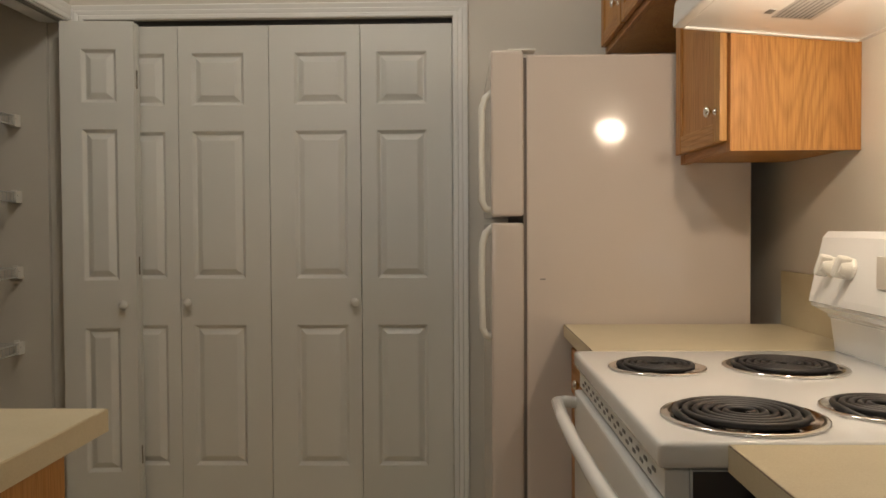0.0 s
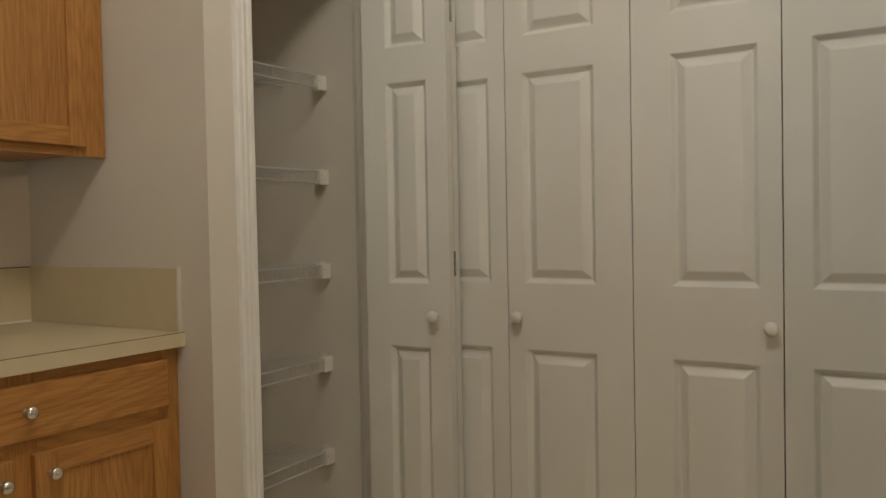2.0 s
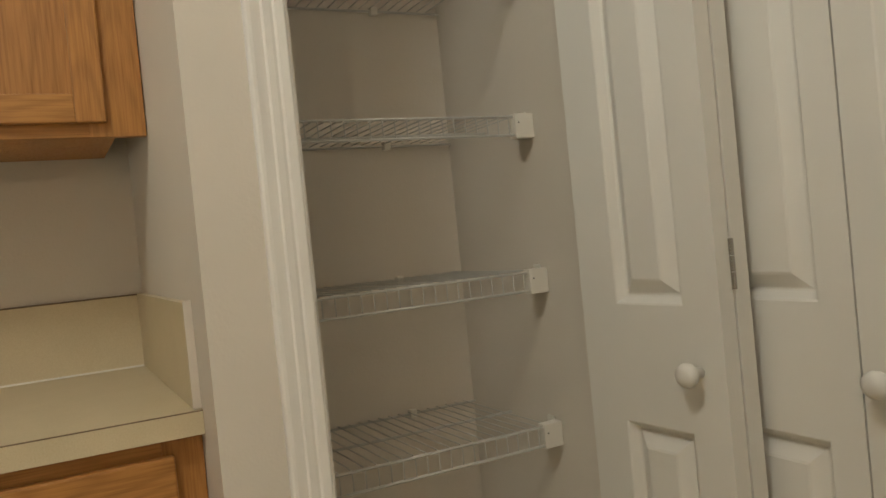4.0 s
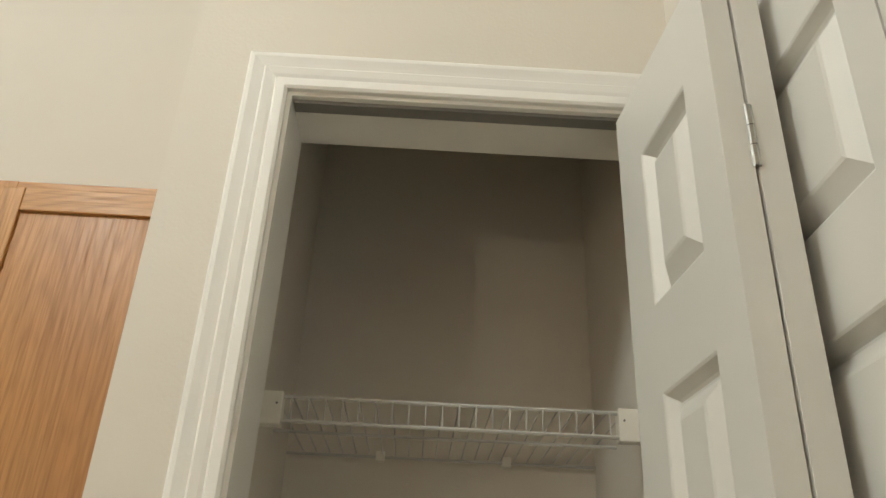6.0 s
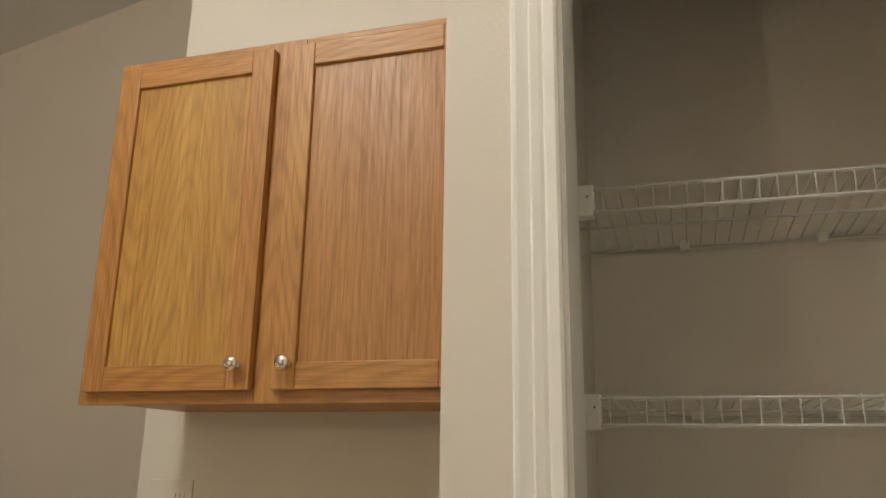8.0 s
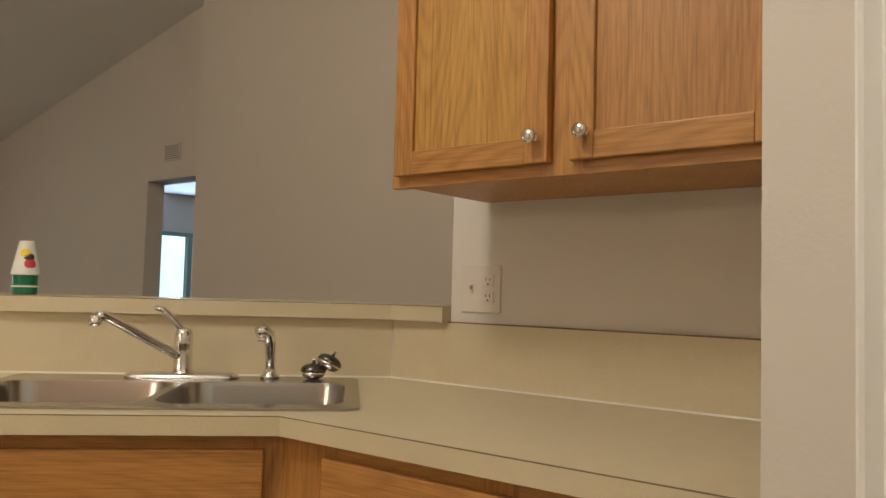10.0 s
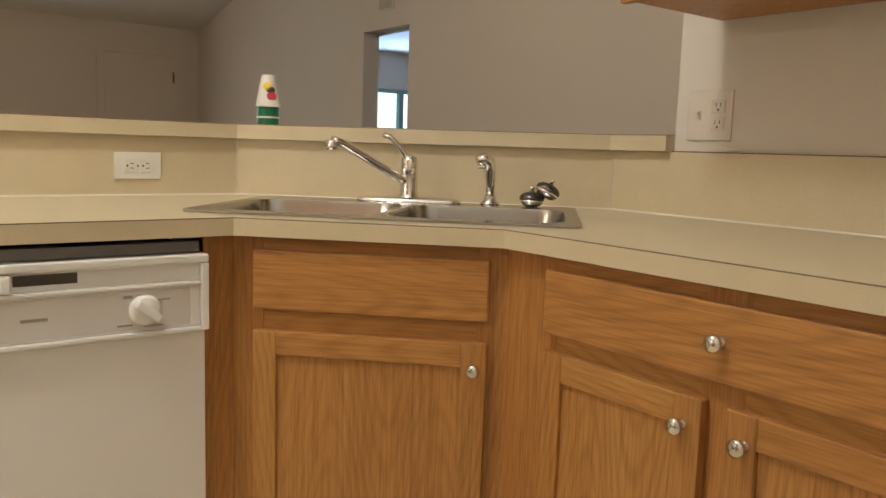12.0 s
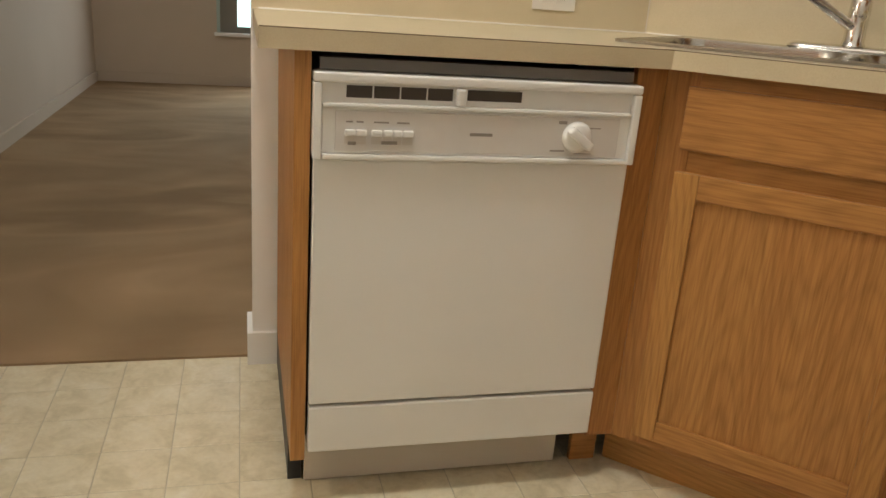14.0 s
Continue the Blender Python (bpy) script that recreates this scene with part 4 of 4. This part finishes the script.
part("handle", tube([(0.03, 0.004, 0.812), (0.032, -0.026, 0.816), (0.055, -0.044, 0.818), (0.20, -0.050, 0.818), (0.38, -0.052, 0.818), (0.56, -0.050, 0.818), (0.705, -0.044, 0.818), (0.728, -0.026, 0.816), (0.73, 0.004, 0.812)], 0.0135, 12), ENAMEL, od, "white bar handle", True)
part("storage_drawer", slab(0.006, 0.756, 0.005, 0.045, 0.062, 0.192, 0.006), ENAMEL, RG)
bm = bmesh.new()
prof = [(0.586, 0.905), (0.571, 1.005), (0.524, 1.030), (0.526, 1.050), (0.554, 1.178), (0.566, 1.192), (0.646, 1.192), (0.66, 1.18), (0.66, 0.905)]
ends = [[bm.verts.new((xx, a, z)) for a, z in prof] for xx in (0.0, 0.762)]
n = len(prof)
for i in range(n):
    bm.faces.new((ends[0][i], ends[0][(i + 1) % n], ends[1][(i + 1) % n], ends[1][i]))
bm.faces.new(ends[0])
bm.faces.new(ends[1][::-1])
bmesh.ops.recalc_face_normals(bm, faces=bm.faces)
bmesh.ops.bevel(bm, geom=[e for e in bm.edges if e.calc_face_angle(0) > 0.9], offset=0.006, segments=2, affect="EDGES")
guard = part("backguard", bm, ENAMEL, RG, "sloping white control backguard")
for xx in (0.085, 0.165, 0.60, 0.68):
    kn = part("control_knob", merged(lathe([(0.0225, 0.0), (0.0225, 0.004), (0.019, 0.009), (0.0165, 0.020), (0.0135, 0.028), (0.001, 0.030)], 22, "y"), slab(-0.0085, 0.0085, -0.036, -0.006, -0.024, 0.024, 0.008, 3)), PLASTIC, guard, "white plastic burner knob")
    kn.matrix_local = pose(xx, 0.540, 1.115, -12, 0, 0) @ pose(0, 0, 0, 0, 18, 0)
part("clock_panel", slab(0.28, 0.48, 0.530, 0.540, 1.085, 1.145), IVORY, guard)
for bx, by, r in ((0.225, 0.132, 0.082), (0.225, 0.382, 0.105), (0.628, 0.157, 0.105), (0.585, 0.387, 0.082)):
    bn = part("drip_bowl", lathe([(r + 0.013, 0.925), (r + 0.012, 0.9285), (r + 0.006, 0.9295), (r, 0.926), (r * 0.7, 0.914), (0.03, 0.910), (0.001, 0.910)], 36, "z", (bx, by, 0)), CHROME, RG, "chrome drip bowl", True)
    pts = []
    turns = 6 if r > 0.1 else 5
    for i in range(turns * 22 + 1):
        a = 2 * math.pi * i / 22
        rr = 0.014 + (r - 0.0185) * i / (turns * 22)
        dive = 0.004 * max(0, i - turns * 22 + 5)
        pts.append((bx + rr * math.cos(a), by + rr * math.sin(a), 0.9315 - dive))
    part("coil", tube(pts, 0.0054, 7), COIL, bn, "black spiral heating coil", True)
    part("support", merged(*[tube([(bx + 0.01 * math.cos(a), by + 0.01 * math.sin(a), 0.926), (bx + (r - 0.004) * math.cos(a), by + (r - 0.004) * math.sin(a), 0.926)], 0.0025, 6) for a in (0.5, 2.6, 4.7)]), CHROME, bn)
for xx in (0.05, 0.71):
    for yy in (0.1, 0.58):
        part("foot", lathe([(0.018, 0.0), (0.018, 0.01), (0.010, 0.012), (0.010, 0.062)], 10, "z", (xx, yy, 0)), DARK, RG)

# ---- range hood ----
HZ = 1.632
HD = thing("range_hood", "white under-cabinet range hood with its lamp lit", "range hood", pose(0.985, 1.588, 1.630, 0, 0, -90) @ pose(0, 0, 0, -5) @ pose(0, -0.44, -HZ))
part("canopy", merged(slab(0, 0.765, 0.06, 0.426, HZ + 0.07, HZ + 0.15, 0.004), slab(0, 0.765, 0.0, 0.028, HZ - 0.004, HZ + 0.055, 0.006), slab(0, 0.765, 0.028, 0.07, HZ + 0.045, HZ + 0.075, 0.004),
                      slab(0.0, 0.012, 0.026, 0.426, HZ - 0.004, HZ + 0.075), slab(0.753, 0.765, 0.026, 0.426, HZ - 0.004, HZ + 0.075)), ENAMEL, HD)
pan = part("underside", slab(0.012, 0.753, 0.026, 0.426, HZ, HZ + 0.006), ENAMEL, HD, "glossy white underside pan")
part("back_strip", slab(0.0, 0.765, 0.4265, 0.4395, HZ - 0.001, HZ + 0.05), ENAMEL, HD)
lab = part("rating_label", slab(0.135, 0.315, 0.176, 0.262, HZ - 0.0012, HZ - 0.0002), LABEL_GREY, pan, "grey printed rating label")
for i in range(8):
    part("print_bar", slab(0.145, 0.30 - 0.02 * (i % 3), 0.182 + i * 0.0096, 0.185 + i * 0.0096, HZ - 0.0018, HZ - 0.0012), PRINT, lab)
part("small_label", slab(0.158, 0.188, 0.152, 0.166, HZ - 0.0012, HZ - 0.0002), PRINT, pan, "small dark label")
part("lamp_lens", lathe([(0.001, 0.0), (0.03, 0.004), (0.04, 0.014), (0.042, 0.02)], 20, "z", (0.46, 0.13, HZ - 0.021)), LAMP_GLOW, HD, "lit round lamp lens", True)

# ---- cabinets and worktops on the range side ----
rc = thing("wall_cabinet", "oak wall cabinet with plain side beside the range hood", "cabinet", pose(0.683, 2.005, 0, 0, 0, -90), "oak kitchen cabinets")
carcass(rc, 0, 0.41, 1.386, 2.14, 0.301)
part("side_panel", slab(0.410, 0.4145, 0.0, 0.301, 1.380, 2.14), OAK_V, rc, "plain orange oak side panel")
face_frame(rc, ((0, 0.04), (0.37, 0.41)), ((0.04, 0.37, 1.380, 1.420), (0.04, 0.37, 2.10, 2.14)), 1.380, 2.14)
cab_door(rc, 0.016, 0.396, 1.405, 2.12, (0.366, 1.478))
oc = thing("wall_cabinet", "short oak wall cabinet above the refrigerator", "cabinet", pose(0.612, 2.79, 0, 0, 0, -90), "oak kitchen cabinets")
carcass(oc, 0, 0.765, 1.872, 2.25, 0.372)
face_frame(oc, ((0, 0.04), (0.362, 0.402), (0.725, 0.765)), ((0.04, 0.362, 1.866, 1.90), (0.402, 0.725, 1.866, 1.90), (0.04, 0.362, 2.21, 2.25), (0.402, 0.725, 2.21, 2.25)), 1.866, 2.25)
cab_door(oc, 0.016, 0.374, 1.89, 2.235, (0.345, 1.965))
cab_door(oc, 0.390, 0.749, 1.89, 2.235, (0.420, 1.965))


def side_run(y_far, width, label, front=0.352):
    """A base cabinet with one drawer over a door, and its own piece of worktop."""
    c = thing("base_cabinet", label, "cabinet", pose(front + 0.036, y_far, 0, 0, 0, -90), "oak kitchen cabinets")
    carcass(c, 0.001, width - 0.001, 0.1, 0.886, 0.942 - front)
    part("toe_kick", slab(0.001, width - 0.001, 0.06, 0.075, 0.0, 0.1), OAK_H, c)
    face_frame(c, ((0.001, 0.04), (width - 0.04, width - 0.001)), ((0.04, width - 0.04, 0.84, 0.886), (0.04, width - 0.04, 0.70, 0.74), (0.04, width - 0.04, 0.1, 0.14)), 0.1, 0.886)
    drawer_front(c, 0.02, width - 0.02, 0.73, 0.86, (width / 2, 0.795))
    cab_door(c, 0.02, width - 0.02, 0.12, 0.715, (width - 0.045, 0.66))
    w = thing("worktop", "beige speckled laminate worktop beside the range", "worktop", pose(front, y_far, 0, 0, 0, -90))
    part("slab", slab(0, width, 0.0, 0.984 - front, 0.889, TOP, 0.0012, 1), LAMINATE, w)
    part("edge_strip", slab(0, width, -0.0016, -0.0001, 0.8875, TOP - 0.0022), LAMINATE, w)
    part("seam", slab(0, width, -0.0013, -0.0001, TOP - 0.0022, TOP - 0.0004), SEAM, w)
    part("upstand", slab(0, width, 0.972 - front, 0.984 - front, TOP + 0.0005, 1.076, 0.001), LAMINATE, w)


side_run(2.012, 0.490, "narrow oak base cabinet between refrigerator and range")
side_run(0.750, 0.95, "oak base cabinet at the open end of the range wall", 0.398)

# ---- ceiling lamp ----
CL = thing("ceiling_light", "lit round ceiling light with frosted glass", "ceiling light", pose(KITCHEN_LAMP[0], KITCHEN_LAMP[1], KITCHEN_LAMP[2] - 3.0))
part("canopy", lathe([(0.15, 3.30), (0.15, 3.335), (0.02, 3.345), (0.02, 3.55), (0.06, 3.56), (0.06, 3.598)], 32), TRIM, CL)
part("glass_bowl", lathe([(0.001, 3.205), (0.07, 3.215), (0.115, 3.25), (0.135, 3.30)], 32), LAMP_GLOW, CL, "glowing frosted glass bowl", True)

# ---- living room ----
def window_unit(name, x0, x1, z0, z1, y, m=None, meet=None, side=0.05, mat=None):
    """A sash window in the plane y, frame proud to the room side (+y)."""
    wob = thing(name, "", "", m, "", "structure")
    fr = 0.05
    part("window_frame", merged(slab(x0, x0 + side, y - 0.10, y - 0.012, z0, z1), slab(x1 - side, x1, y - 0.10, y - 0.012, z0, z1), slab(x0 + side, x1 - side, y - 0.10, y - 0.012, z1 - fr, z1),
                                slab(x0 + side, x1 - side, y - 0.10, y - 0.012, z0, z0 + fr)), mat or FRAME_GREEN, wob)
    for a in (x0 - 0.03, x1):
        part("edge_bead", slab(a, a + 0.03, y + 0.0005, y + 0.012, z0 - 0.01, z1 + 0.01, 0.002), FRAME_EDGE, wob)
    mids = meet or []
    for a, b2 in mids:
        part("mullion", slab(a, b2, y - 0.07, y + 0.004, z0 + fr, z1 - fr), FRAME_GREEN, wob)
    edges = [x0 + side] + [e for ab in mids for e in ab] + [x1 - side]
    for a, b2 in zip(edges[::2], edges[1::2]):
        p = part("pane", slab(a, b2, y - 0.045, y - 0.041, z0 + fr, z1 - fr), GLASS, wob)
        p.visible_shadow = False
    part("window_sill", slab(x0 - 0.05, x1 + 0.05, y - 0.03, y + 0.07, z0 - 0.03, z0, 0.004), TRIM, wob)
    return wob


window_unit("window_1", WX0, WX1, WZ0, WZ1, FAR, None, [(-1.015, -0.938)], 0.15, FRAME_BROWN)
built("backdrop", slab(-4.5, 3.0, -8.6, -8.5, -1.0, 4.0), OUTDOORS)
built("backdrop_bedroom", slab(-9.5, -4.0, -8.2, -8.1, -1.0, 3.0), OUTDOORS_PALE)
window_unit("window_2", BX0, BX1, 0.7, 1.86, -6.8, None, [(-6.90, -6.83)], 0.03)

d1 = thing("door_1", "", "", pose(-2.57, FAR, 0, 0, 0, 180), "", "structure")
part("slab", slab(0.0, 0.63, -0.02, -0.001, 0.01, 1.85, 0.002), LIVING_WALL, d1)
part("frame", merged(slab(-0.06, 0.0, -0.016, -0.0005, 0, 1.91), slab(0.63, 0.69, -0.016, -0.0005, 0, 1.91), slab(0, 0.63, -0.016, -0.0005, 1.855, 1.91)), LIVING_WALL, d1)
for z in (0.3, 1.0, 1.66):
    part("hinge", slab(0.622, 0.638, -0.026, -0.016, z - 0.05, z + 0.05), HINGE_BRASS, d1)

# pale teal strip added for the daylit underside of the doorway head
built("trim_doorway_head", slab(LIV_L - 0.119, LIV_L - 0.095, -2.214, -1.325, 1.803, 1.8175), FRAME_EDGE)
vt = thing("air_vent", "small painted metal wall register above the doorway", "vent", pose(LIV_L, -2.03, 1.93, 0, 0, 90))
part("plate", slab(0, 0.17, -0.008, -0.0005, 0, 0.11, 0.002), LIVING_WALL, vt)
for i in range(7):
    part("louvre", slab(0.012, 0.158, -0.011, -0.0078, 0.012 + i * 0.013, 0.019 + i * 0.013), LOUVRE, vt)

# ---- floor squares of the sheet vinyl ----
TS = 0.1447
tile = None
rest = bmesh.new()
for i in range(-17, 8):
    for j in range(0, 24):
        x0, y0 = -0.029 + i * TS, 0.262 + j * TS
        x1, y1 = x0 + TS, y0 + TS
        if x0 < LEFT or x1 > RIGHT or y1 > 2.885:
            continue
        if -1.75 < x0 < 0.25 and y0 < 2.8:
            if tile is None:
                g = 0.0009
                bm = slab(g, TS - g, g, TS - g, -0.003, 0.0, 0.0012, 1)
                t = part("tile", bm, VINYL, floor)
                tile = t.data
            else:
                t = new("tile", tile)
                t.parent = floor
            t.location = (x0, y0, 0)
        else:
            vs = [rest.verts.new(p) for p in ((x0 + 0.0012, y0 + 0.0012, -0.0002), (x1 - 0.0012, y0 + 0.0012, -0.0002), (x1 - 0.0012, y1 - 0.0012, -0.0002), (x0 + 0.0012, y1 - 0.0012, -0.0002))]
            rest.faces.new(vs)
tagged(part("vinyl_rest", rest, VINYL, floor), "", "", "", "stuff")
